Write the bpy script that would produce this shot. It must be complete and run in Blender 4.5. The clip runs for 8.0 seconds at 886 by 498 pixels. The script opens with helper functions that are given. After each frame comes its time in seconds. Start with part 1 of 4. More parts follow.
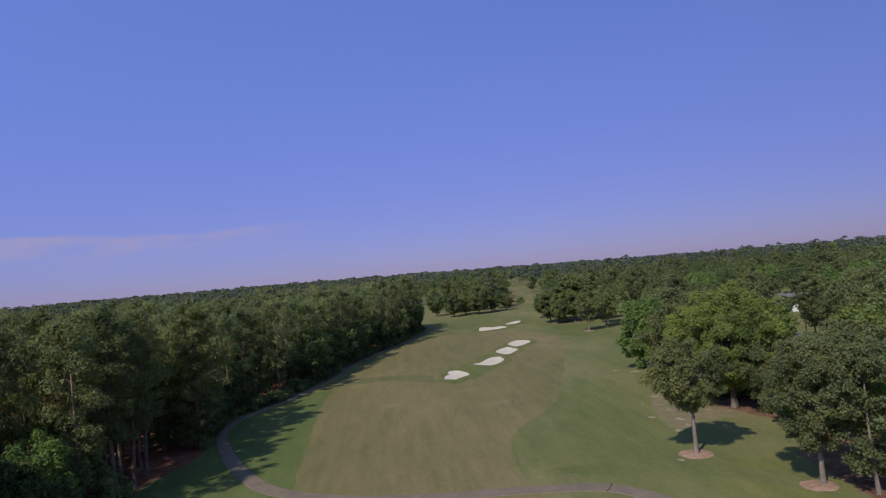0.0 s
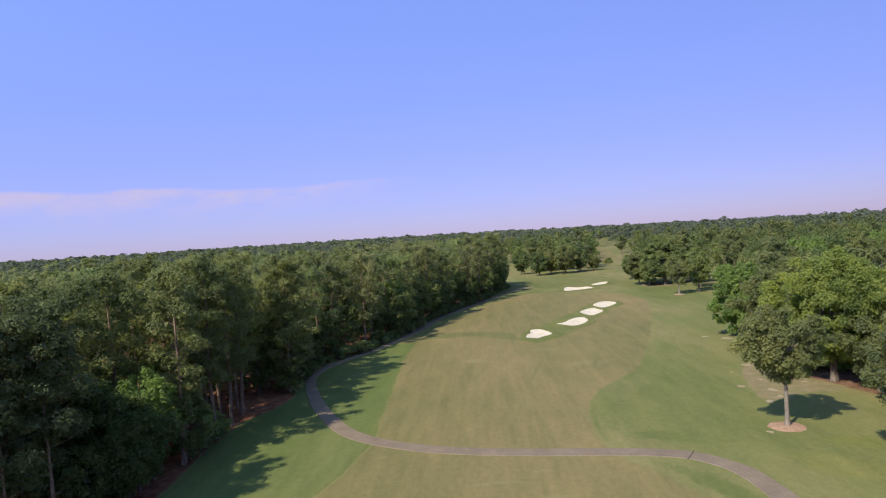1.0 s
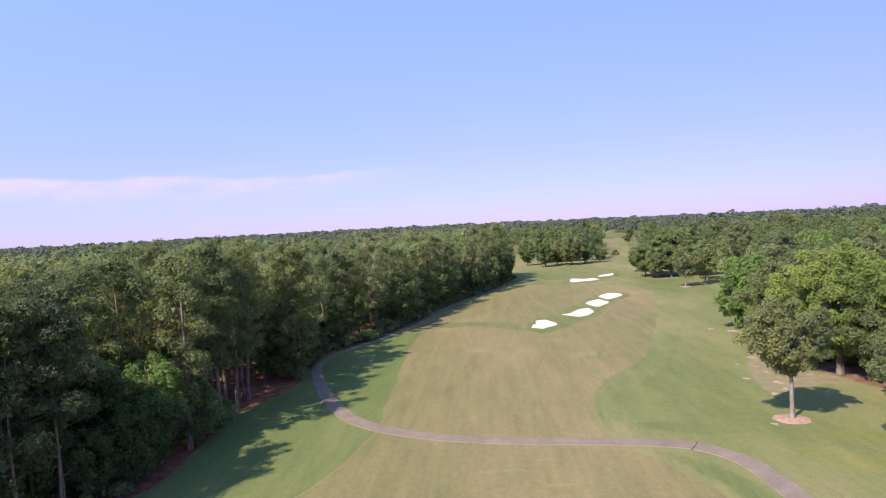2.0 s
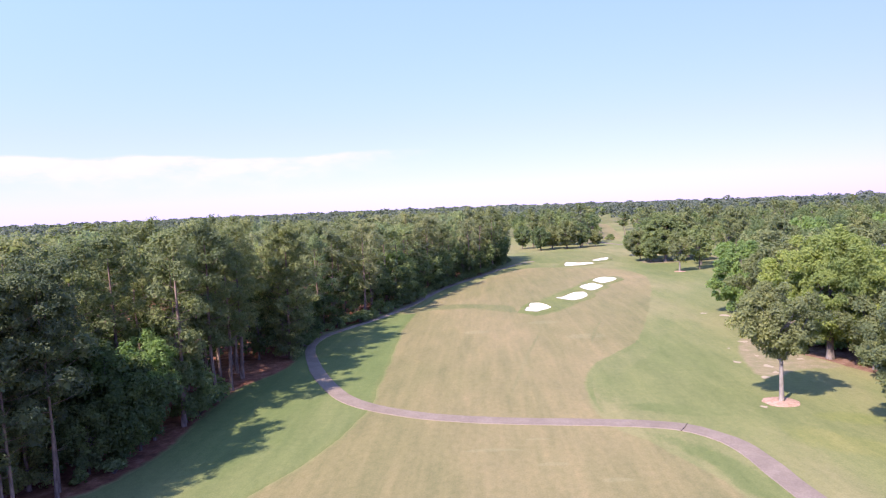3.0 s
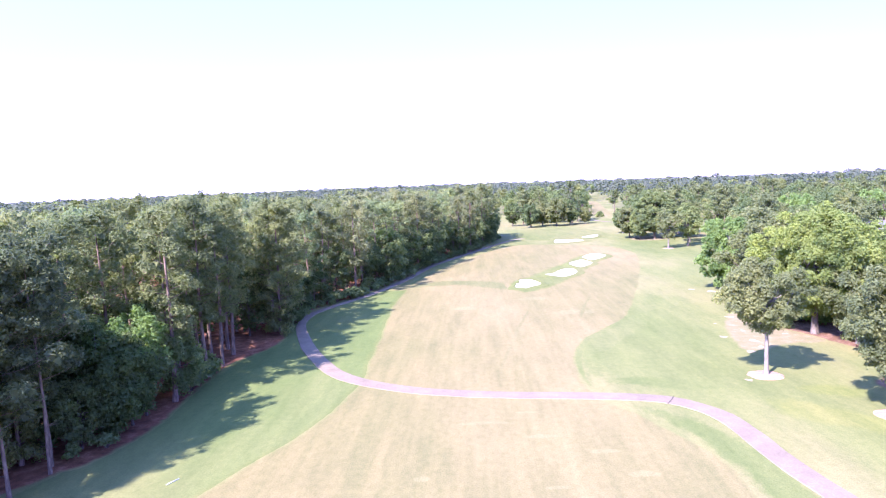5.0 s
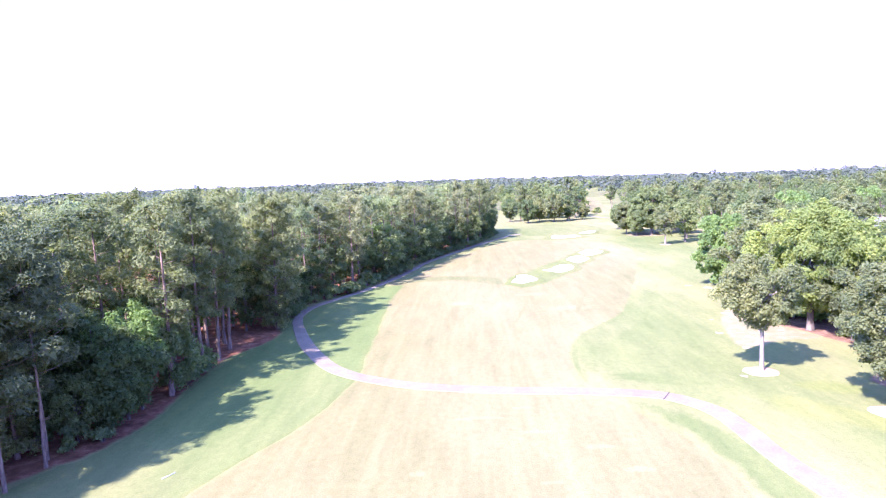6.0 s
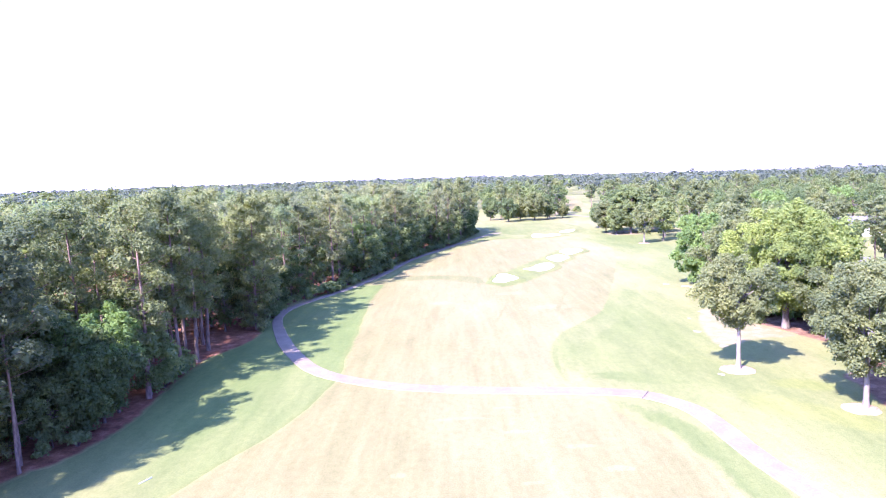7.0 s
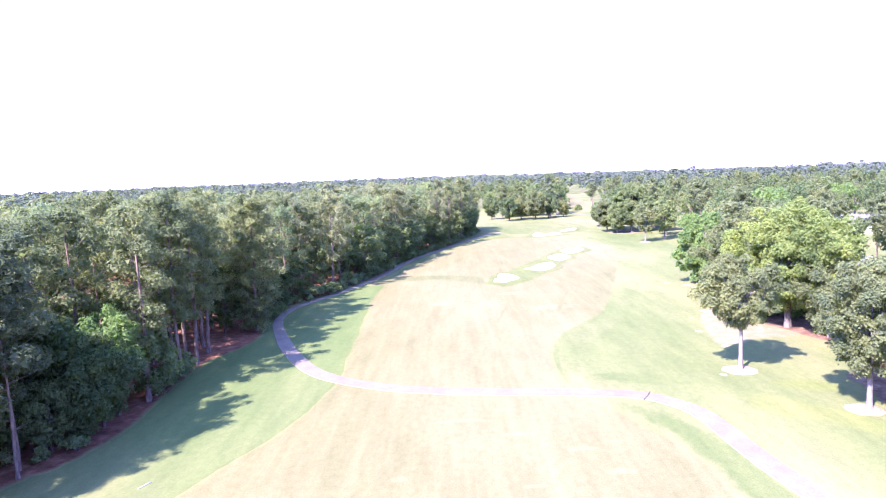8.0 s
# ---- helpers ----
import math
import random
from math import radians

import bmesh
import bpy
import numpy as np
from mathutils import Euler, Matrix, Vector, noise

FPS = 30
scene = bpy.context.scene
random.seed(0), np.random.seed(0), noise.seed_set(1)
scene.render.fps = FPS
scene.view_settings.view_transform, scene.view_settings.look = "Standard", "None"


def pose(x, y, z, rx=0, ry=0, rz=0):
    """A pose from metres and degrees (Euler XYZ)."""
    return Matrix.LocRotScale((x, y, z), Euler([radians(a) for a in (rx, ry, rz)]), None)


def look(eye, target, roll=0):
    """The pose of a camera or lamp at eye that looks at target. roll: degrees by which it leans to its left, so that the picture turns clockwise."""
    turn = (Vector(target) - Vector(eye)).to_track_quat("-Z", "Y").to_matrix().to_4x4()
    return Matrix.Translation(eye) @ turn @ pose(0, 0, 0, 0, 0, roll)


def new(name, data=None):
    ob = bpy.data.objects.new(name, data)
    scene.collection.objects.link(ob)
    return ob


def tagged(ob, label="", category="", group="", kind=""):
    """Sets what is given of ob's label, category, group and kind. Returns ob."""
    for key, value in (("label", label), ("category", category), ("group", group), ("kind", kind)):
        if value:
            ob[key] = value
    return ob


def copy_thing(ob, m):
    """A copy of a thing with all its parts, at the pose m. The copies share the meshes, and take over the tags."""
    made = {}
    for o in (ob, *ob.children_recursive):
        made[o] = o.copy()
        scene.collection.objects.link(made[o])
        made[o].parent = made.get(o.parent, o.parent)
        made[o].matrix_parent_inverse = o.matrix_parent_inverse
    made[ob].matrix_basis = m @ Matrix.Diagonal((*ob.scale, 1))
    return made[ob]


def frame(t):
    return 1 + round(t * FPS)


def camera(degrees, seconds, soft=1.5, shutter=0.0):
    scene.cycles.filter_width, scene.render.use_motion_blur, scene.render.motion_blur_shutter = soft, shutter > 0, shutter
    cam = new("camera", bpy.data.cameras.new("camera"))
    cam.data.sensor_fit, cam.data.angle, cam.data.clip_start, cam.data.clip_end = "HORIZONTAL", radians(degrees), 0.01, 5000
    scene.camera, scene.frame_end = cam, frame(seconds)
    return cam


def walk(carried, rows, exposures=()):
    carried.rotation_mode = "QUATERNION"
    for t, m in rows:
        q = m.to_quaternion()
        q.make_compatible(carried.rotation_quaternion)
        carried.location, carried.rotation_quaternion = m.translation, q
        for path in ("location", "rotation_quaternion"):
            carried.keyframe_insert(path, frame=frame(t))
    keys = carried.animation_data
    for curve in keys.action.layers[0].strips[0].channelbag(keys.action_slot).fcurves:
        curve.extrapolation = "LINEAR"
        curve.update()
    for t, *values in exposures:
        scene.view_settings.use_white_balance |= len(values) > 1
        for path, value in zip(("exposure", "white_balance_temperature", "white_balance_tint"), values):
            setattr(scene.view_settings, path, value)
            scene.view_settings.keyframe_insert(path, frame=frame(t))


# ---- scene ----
cam = camera(68.8, 8.0, soft=1.15)
PATH = [
    (0, (1.909, 6.214, 22.53), (2.071, 8.206, 22.601), -5.2),
    (0.1, (1.987, 6.240, 22.527), (2.063, 8.237, 22.591), -5.21),
    (0.2, (2.082, 6.248, 22.529), (2.097, 8.247, 22.585), -5.13),
    (0.3, (2.159, 6.277, 22.542), (2.141, 8.276, 22.588), -5.03),
    (0.4, (2.266, 6.283, 22.551), (2.220, 8.283, 22.584), -4.86),
    (0.5, (2.392, 6.291, 22.575), (2.324, 8.29, 22.595), -4.6),
    (1, (2.481, 6.374, 22.564), (2.365, 8.37, 22.524), -3.9),
    (1.2, (2.450, 6.389, 22.534), (2.326, 8.384, 22.476), -3.85),
    (2.3, (2.485, 6.322, 22.289), (2.345, 8.316, 22.213), -2.97),
    (2.5, (2.508, 6.304, 22.246), (2.369, 8.297, 22.155), -2.7),
    (3, (2.59, 6.332, 22.132), (2.464, 8.325, 22.011), -2.7),
    (3.5, (2.608, 6.381, 22.038), (2.493, 8.372, 21.893), -2.7),
    (4, (2.574, 6.298, 21.993), (2.473, 8.289, 21.83), -2.5),
    (4.5, (2.571, 6.155, 21.961), (2.471, 8.144, 21.783), -2.6),
    (4.7, (2.559, 6.159, 21.950), (2.461, 8.148, 21.766), -2.66),
    (5.8, (2.595, 6.189, 21.947), (2.495, 8.177, 21.744), -2.60),
    (6, (2.63, 6.179, 21.957), (2.539, 8.166, 21.751), -2.4),
    (6.5, (2.616, 6.219, 22.05), (2.566, 8.208, 21.839), -2.3),
    (7, (2.645, 6.281, 22.174), (2.613, 8.269, 21.96), -2.3),
    (7.5, (2.756, 6.397, 22.297), (2.718, 8.385, 22.081), -2.5),
    (8, (2.779, 6.63, 22.374), (2.743, 8.617, 22.157), -2.6),
]
EXPOSURES = [(0, -0.52, 6750, 9), (0.5, -0.22, 6850, 5), (1, 0.25, 7450, 4), (2.5, 0.95, 6600, 23), (3, 1.23, 6450, 27), (3.5, 1.5, 6300, 29), (4, 1.69, 6050, 32),
             (4.5, 1.87, 5850, 34), (6, 2.27, 5650, 38), (6.5, 2.29, 5650, 38), (7, 2.29, 5650, 38), (7.5, 2.28, 5650, 38), (8, 2.27, 5650, 38)]
walk(cam, [(t, look(eye, target, roll)) for t, eye, target, roll in PATH], EXPOSURES)

# ---- daylight: a clear morning sky and one sun behind the camera's left shoulder ----
SUN_ELEVATION, SUN_AZIMUTH = radians(45), radians(218)   # azimuth from +y, clockwise
world = bpy.data.worlds.new("clear_sky")
scene.world = world
world.use_nodes = True
wn = world.node_tree.nodes
sky = wn.new("ShaderNodeTexSky")
sky.sky_type, sky.sun_disc = "NISHITA", False
sky.sun_elevation, sky.sun_rotation = SUN_ELEVATION, SUN_AZIMUTH
sky.air_density, sky.dust_density, sky.ozone_density = 0.9, 0.0, 5.0
tint = wn.new("ShaderNodeMix")   # the clear air's deep blue
tint.data_type, tint.blend_type = "RGBA", "MULTIPLY"
tint.inputs[0].default_value, tint.inputs[7].default_value = 1.0, (1.08, 0.955, 1.49, 1)
world.node_tree.links.new(sky.outputs[0], tint.inputs[6])
sky_ramp = wn.new("ShaderNodeValToRGB")   # hand-set sky brightness: dims the horizon, boosts the unseen zenith to fill shade
sky_ramp.color_ramp.elements.new(0.5)
sky_ramp.color_ramp.elements.new(0.5)
for k, (p, c) in zip(sky_ramp.color_ramp.elements, ((0.0, (0.325, 0.34, 0.47, 1)), (0.12, (0.61, 0.56, 0.645, 1)), (0.42, (1.22, 1.235, 1.2, 1)), (0.8, (1.9, 2.0, 1.15, 1)))):
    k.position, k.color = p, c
way, split, sky_graded = wn.new("ShaderNodeTexCoord"), wn.new("ShaderNodeSeparateXYZ"), wn.new("ShaderNodeMix")
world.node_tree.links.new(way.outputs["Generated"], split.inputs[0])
world.node_tree.links.new(split.outputs["Z"], sky_ramp.inputs[0])
sky_graded.data_type, sky_graded.blend_type, sky_graded.inputs[0].default_value = "RGBA", "MULTIPLY", 1.0
world.node_tree.links.new(tint.outputs[2], sky_graded.inputs[6])
world.node_tree.links.new(sky_ramp.outputs[0], sky_graded.inputs[7])
drift, spread_out = wn.new("ShaderNodeMath"), wn.new("ShaderNodeMix")   # sky graded sideways by hand: brighter to the left, dimmer to the right
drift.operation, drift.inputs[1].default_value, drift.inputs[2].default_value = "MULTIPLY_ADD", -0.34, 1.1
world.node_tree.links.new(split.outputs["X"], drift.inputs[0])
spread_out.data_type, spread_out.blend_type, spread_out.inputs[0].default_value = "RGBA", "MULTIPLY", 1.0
world.node_tree.links.new(sky_graded.outputs[2], spread_out.inputs[6])
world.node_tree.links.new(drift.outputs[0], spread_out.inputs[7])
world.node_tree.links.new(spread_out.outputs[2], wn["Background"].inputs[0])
wn["Background"].inputs[1].default_value = 0.13
sun_data = bpy.data.lights.new("sun", "SUN")
sun_data.energy, sun_data.angle, sun_data.color = 4.5, radians(0.6), (1.0, 0.93, 0.82)
sun = new("sun", sun_data)
TO_SUN = Vector((math.sin(SUN_AZIMUTH) * math.cos(SUN_ELEVATION), math.cos(SUN_AZIMUTH) * math.cos(SUN_ELEVATION), math.sin(SUN_ELEVATION)))
sun.matrix_world = look(TO_SUN * 100, (0, 0, 0))


# ---- materials ----
def material(name, rough=0.9, spec=0.2):
    m = bpy.data.materials.new(name)
    m.use_nodes = True
    b = m.node_tree.nodes["Principled BSDF"]
    b.inputs["Roughness"].default_value = rough
    b.inputs["Specular IOR Level"].default_value = spec
    return m, m.node_tree.nodes, m.node_tree.links, b


def noise_of(n, l, scale, detail=4, stretch=(1, 1, 1), rough=0.6, turn=0.0):
    """A noise in world-sized object coordinates; scale counts bumps a metre."""
    co, mp, tx = n.new("ShaderNodeTexCoord"), n.new("ShaderNodeMapping"), n.new("ShaderNodeTexNoise")
    mp.inputs["Scale"].default_value = stretch
    mp.inputs["Rotation"].default_value = (0, 0, turn)
    l.new(co.outputs["Object"], mp.inputs["Vector"])
    l.new(mp.outputs[0], tx.inputs["Vector"])
    tx.inputs["Scale"].default_value, tx.inputs["Detail"].default_value, tx.inputs["Roughness"].default_value = scale, detail, rough
    return tx.outputs["Fac"]


def ramp(n, l, fac, stops):
    r = n.new("ShaderNodeValToRGB")
    e = r.color_ramp.elements
    while len(e) < len(stops):
        e.new(0.5)
    for k, (p, c) in zip(e, stops):
        k.position, k.color = p, (*c, 1)
    l.new(fac, r.inputs[0])
    return r.outputs[0]


def mix(n, l, fac, a, b, kind="MIX"):
    m = n.new("ShaderNodeMix")
    m.data_type, m.blend_type = "RGBA", kind
    for i, v in ((0, fac), (6, a), (7, b)):
        if isinstance(v, (int, float)):
            m.inputs[i].default_value = v
        elif isinstance(v, tuple):
            m.inputs[i].default_value = (*v, 1)
        else:
            l.new(v, m.inputs[i])
    return m.outputs[2]


def bump(n, l, b, height, strength, distance):
    k = n.new("ShaderNodeBump")
    k.inputs["Strength"].default_value, k.inputs["Distance"].default_value = strength, distance
    l.new(height, k.inputs["Height"])
    l.new(k.outputs[0], b.inputs["Normal"])


def rim_blend(n, l, under, over):
    """The colour of a sheet that gives way to the ground's along its rim (attribute 'edge': 0 at the rim, 1 inside)."""
    at, add, cut, wob = (n.new(k) for k in ("ShaderNodeAttribute", "ShaderNodeMath", "ShaderNodeMapRange", "ShaderNodeMath"))
    at.attribute_name = "edge"
    wob.operation, wob.inputs[1].default_value, wob.inputs[2].default_value = "MULTIPLY_ADD", 1.3, -0.65
    l.new(noise_of(n, l, 1.1, 5, (1, 0.5, 1), 0.65), wob.inputs[0])
    l.new(at.outputs["Fac"], add.inputs[0])
    l.new(wob.outputs[0], add.inputs[1])
    l.new(add.outputs[0], cut.inputs[0])
    cut.inputs[1].default_value, cut.inputs[2].default_value = 0.2, 0.8
    return mix(n, l, cut.outputs[0], under, over)


def turf_colour(n, l, deep, mean, dry, stripes=0.0, patch=0.035, dry_at=0.62):
    """Mown grass: broad drifts between green and dry, mower streaks along the hole."""
    c = ramp(n, l, noise_of(n, l, patch, 5, (1, 0.4, 1), 0.55), [(0.3, deep), (0.47, mean), (dry_at, dry), (0.85, mean)])
    c = mix(n, l, 1.0, c, ramp(n, l, noise_of(n, l, 0.35, 6, (1, 0.22, 1), 0.68), [(0.3, (0.84, 0.87, 0.84)), (0.65, (1.1, 1.06, 1.04))]), "MULTIPLY")
    fleck = ramp(n, l, noise_of(n, l, 1.6, 5, (1, 0.7, 1), 0.75), [(0.36, (0.9, 0.92, 0.88)), (0.5, (1.0, 1.0, 1.0)), (0.68, (1.12, 1.09, 1.07))])
    c = mix(n, l, 1.0, c, fleck, "MULTIPLY")
    if stripes:
        streak = ramp(n, l, noise_of(n, l, 0.55, 3, (1, 0.035, 1), 0.5, radians(-6)), [(0.33, (0.84, 0.9, 0.85)), (0.66, (1.08, 1.05, 1.04))])
        c = mix(n, l, stripes, c, streak, "MULTIPLY")
        fine = ramp(n, l, noise_of(n, l, 1.5, 2, (1, 0.05, 1), 0.5, radians(-4)), [(0.36, (0.9, 0.93, 0.9)), (0.64, (1.07, 1.05, 1.04))])
        c = mix(n, l, stripes, c, fine, "MULTIPLY")
    return c


def earth_colour(n, l, dark, mean, light, scale=0.7):
    return ramp(n, l, noise_of(n, l, scale, 6, (1, 1, 1), 0.7), [(0.3, dark), (0.5, mean), (0.7, light)])


def soil(name, over, under=None, relief=0.06):
    """A ground material; over and under are (colour function, its arguments); under is what it blends into at its rim."""
    m, n, l, b = material(name, 0.95, 0.1)
    c = over[0](n, l, *over[1])
    if under:
        c = rim_blend(n, l, under[0](n, l, *under[1]), c)
    grain = noise_of(n, l, 7.0, 4)
    c = mix(n, l, 0.55, c, ramp(n, l, grain, [(0.3, (0.7, 0.72, 0.68)), (0.7, (1.2, 1.18, 1.15))]), "MULTIPLY")
    l.new(c, b.inputs["Base Color"])
    bump(n, l, b, grain, 0.5, relief)
    return m


def foliage(name, deep, mean, light, glow=0.8, vary=0.07, through_tint=(1.06, 1.14, 0.62)):
    """Leaves: each leaf and each tree a little different; light passes through thin leaves."""
    m, n, l, b = material(name, 0.8, 0.08)
    geo, info = n.new("ShaderNodeNewGeometry"), n.new("ShaderNodeObjectInfo")
    c = ramp(n, l, geo.outputs["Random Per Island"], [(0.0, deep), (0.5, mean), (1.0, light)])
    tree = ramp(n, l, info.outputs["Random"], [(0.0, (1 - vary, 1 - 0.8 * vary, 1 - 0.7 * vary)), (0.5, (1.0, 1.0, 1.0)), (1.0, (1 + vary, 1 + 0.7 * vary, 1 + 0.2 * vary))])
    c = mix(n, l, 1.0, c, tree, "MULTIPLY")
    drift = ramp(n, l, noise_of(n, l, 0.45, 2), [(0.35, (0.8, 0.84, 0.86)), (0.65, (1.15, 1.1, 1.0))])
    c = mix(n, l, 1.0, c, drift, "MULTIPLY")
    stand = ramp(n, l, noise_of(n, l, 0.055, 3, (1, 1, 0.3), 0.65), [(0.32, (0.74, 0.79, 0.82)), (0.5, (1.0, 1.0, 1.0)), (0.68, (1.2, 1.15, 1.06))])
    c = mix(n, l, 1.0, c, stand, "MULTIPLY")
    l.new(c, b.inputs["Base Color"])
    tr, add, out = n.new("ShaderNodeBsdfTranslucent"), n.new("ShaderNodeAddShader"), n["Material Output"]
    l.new(mix(n, l, 1.0, c, tuple(k * glow for k in through_tint), "MULTIPLY"), tr.inputs[0])
    l.new(b.outputs[0], add.inputs[0])
    l.new(tr.outputs[0], add.inputs[1])
    l.new(add.outputs[0], out.inputs[0])
    return m


def bark(name, dark, light):
    m, n, l, b = material(name, 0.9, 0.15)
    f = noise_of(n, l, 3.0, 5, (1, 1, 0.25), 0.7)
    l.new(ramp(n, l, f, [(0.35, dark), (0.65, light)]), b.inputs["Base Color"])
    bump(n, l, b, f, 0.8, 0.05)
    return m


ROUGH_TURF = (turf_colour, ((0.124, 0.146, 0.053), (0.168, 0.175, 0.072), (0.22, 0.197, 0.096), 0.25, 0.04, 0.6))
LUSH_TURF = (turf_colour, ((0.1, 0.138, 0.047), (0.126, 0.155, 0.057), (0.166, 0.173, 0.075), 0.25, 0.04, 0.62))
FAIRWAY_TURF = (turf_colour, ((0.164, 0.155, 0.071), (0.195, 0.168, 0.082), (0.23, 0.186, 0.097), 0.5, 0.03, 0.6))
VERGE_TURF = (turf_colour, ((0.116, 0.138, 0.048), (0.144, 0.157, 0.059), (0.174, 0.17, 0.073), 0.2))
ROUGH = soil("rough_grass", ROUGH_TURF)
FAIRWAY = soil("fairway_grass", FAIRWAY_TURF, ROUGH_TURF)
LUSH = soil("lush_rough", LUSH_TURF, ROUGH_TURF)
DEEP = soil("deep_green_rough", (turf_colour, ((0.124, 0.147, 0.054), (0.144, 0.16, 0.062), (0.168, 0.172, 0.074), 0.3, 0.06)), ROUGH_TURF)
SUNNY = soil("sunny_grass", (turf_colour, ((0.15, 0.168, 0.056), (0.168, 0.178, 0.062), (0.19, 0.186, 0.072), 0.2)), ROUGH_TURF)
OLIVE = soil("olive_grass", (turf_colour, ((0.138, 0.146, 0.062), (0.158, 0.154, 0.07), (0.182, 0.166, 0.08), 0.3)), FAIRWAY_TURF)
TRACK = soil("track_grass", (turf_colour, ((0.152, 0.15, 0.068), (0.176, 0.161, 0.077), (0.205, 0.177, 0.09), 0.3)), FAIRWAY_TURF)
BLEACHED = soil("bleached_grass", (turf_colour, ((0.195, 0.175, 0.086), (0.216, 0.19, 0.096), (0.236, 0.2, 0.106), 0.3)), FAIRWAY_TURF)
COLLAR = soil("collar_grass", VERGE_TURF)
FRINGE = soil("fringe_grass", (turf_colour, ((0.108, 0.134, 0.046), (0.132, 0.15, 0.055), (0.168, 0.167, 0.07), 0.2)), LUSH_TURF)
VERGE = soil("verge_grass", VERGE_TURF, FAIRWAY_TURF)
GREEN = soil("green_grass", VERGE_TURF, ROUGH_TURF)
STRAW = soil("pine_straw", (earth_colour, ((0.096, 0.04, 0.024), (0.208, 0.088, 0.052), (0.336, 0.176, 0.12))), ROUGH_TURF, 0.1)
LITTER = soil("leaf_litter", (earth_colour, ((0.1, 0.052, 0.035), (0.185, 0.104, 0.07), (0.3, 0.19, 0.14))), ROUGH_TURF, 0.1)
SANDY = soil("sandy_soil", (earth_colour, ((0.27, 0.215, 0.14), (0.33, 0.27, 0.19), (0.4, 0.335, 0.25), 1.5)), (earth_colour, ((0.175, 0.165, 0.08), (0.24, 0.185, 0.112), (0.33, 0.25, 0.17), 0.5)))
MULCH = soil("tree_mulch", (earth_colour, ((0.24, 0.144, 0.096), (0.352, 0.224, 0.16), (0.432, 0.296, 0.224), 1.5)))
BARE = soil("bare_soil", (earth_colour, ((0.17, 0.165, 0.078), (0.215, 0.178, 0.1), (0.29, 0.225, 0.148), 0.5)), ROUGH_TURF)
ASPHALT = soil("path_paving", (earth_colour, ((0.176, 0.138, 0.108), (0.213, 0.166, 0.13), (0.25, 0.198, 0.156), 0.35)), None, 0.01)
SAND = soil("bunker_sand", (earth_colour, ((0.54, 0.455, 0.37), (0.62, 0.54, 0.448), (0.67, 0.596, 0.51), 0.6)))
PINE = foliage("pine_needles", (0.086, 0.099, 0.047), (0.112, 0.126, 0.058), (0.141, 0.152, 0.072), 0.95, 0.2, (1.04, 1.12, 0.7))
# lighter copy of the pine needles, with light and haze put into the colour
LIT_PINE = foliage("lit_pine_needles", (0.108, 0.132, 0.066), (0.137, 0.161, 0.079), (0.172, 0.194, 0.095), 1.1, 0.22, (1.04, 1.12, 0.7))
OAK = foliage("oak_leaves", (0.108, 0.132, 0.043), (0.128, 0.153, 0.05), (0.152, 0.176, 0.059), 1.15)
LIME = foliage("light_leaves", (0.1, 0.141, 0.047), (0.118, 0.164, 0.055), (0.14, 0.188, 0.066), 1.1)
BROWN_PINE = foliage("brown_pine_needles", (0.108, 0.116, 0.062), (0.136, 0.143, 0.075), (0.168, 0.172, 0.09), 1.0, 0.22, (1.04, 1.12, 0.7))
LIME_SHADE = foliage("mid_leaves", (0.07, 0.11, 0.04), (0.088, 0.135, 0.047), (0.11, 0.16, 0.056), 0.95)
# pine needles coloured darker to stand in for shade on these trees
SHADE_PINE = foliage("shaded_pine_needles", (0.06, 0.072, 0.039), (0.078, 0.092, 0.047), (0.1, 0.114, 0.057), 0.7, 0.15, (1.04, 1.12, 0.7))
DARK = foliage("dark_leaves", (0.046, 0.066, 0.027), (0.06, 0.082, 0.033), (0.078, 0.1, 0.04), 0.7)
GREY_GREEN = foliage("grey_leaves", (0.099, 0.11, 0.05), (0.12, 0.131, 0.06), (0.146, 0.155, 0.072), 0.95)
MID_GREEN = foliage("green_leaves", (0.082, 0.104, 0.046), (0.1, 0.124, 0.054), (0.124, 0.15, 0.065), 0.9, 0.2)
# two greens made greyer and bluer: distance haze mixed into the leaf colour
HAZED_LEAVES = foliage("hazed_leaves", (0.074, 0.087, 0.07), (0.082, 0.095, 0.076), (0.093, 0.106, 0.084), 0.7)
HAZED_DARK = foliage("hazed_dark_leaves", (0.066, 0.079, 0.063), (0.074, 0.087, 0.069), (0.084, 0.097, 0.076), 0.8)
PINE_BARK = bark("pine_bark", (0.105, 0.07, 0.054), (0.3, 0.215, 0.165))
OAK_BARK = bark("oak_bark", (0.072, 0.056, 0.044), (0.224, 0.184, 0.152))
PALE_BARK = bark("pale_bark", (0.16, 0.134, 0.108), (0.31, 0.27, 0.225))


# ---- mesh helpers ----
def mesh_of(name, verts, faces, smooth=False):
    me = bpy.data.meshes.new(name)
    me.from_pydata([tuple(v) for v in verts], [], faces)
    me.update()
    if smooth:
        me.polygons.foreach_set("use_smooth", [True] * len(me.polygons))
    return me


def leaves_mesh(name, corners):
    """A mesh of loose pointed leaves from an array n x 3 x 3."""
    count = len(corners)
    me = bpy.data.meshes.new(name)
    me.vertices.add(3 * count)
    me.vertices.foreach_set("co", corners.astype(np.float32).ravel())
    me.loops.add(3 * count)
    me.loops.foreach_set("vertex_index", np.arange(3 * count, dtype=np.int32))
    me.polygons.add(count)
    me.polygons.foreach_set("loop_start", np.arange(0, 3 * count, 3, dtype=np.int32))
    me.update(calc_edges=True)
    return me


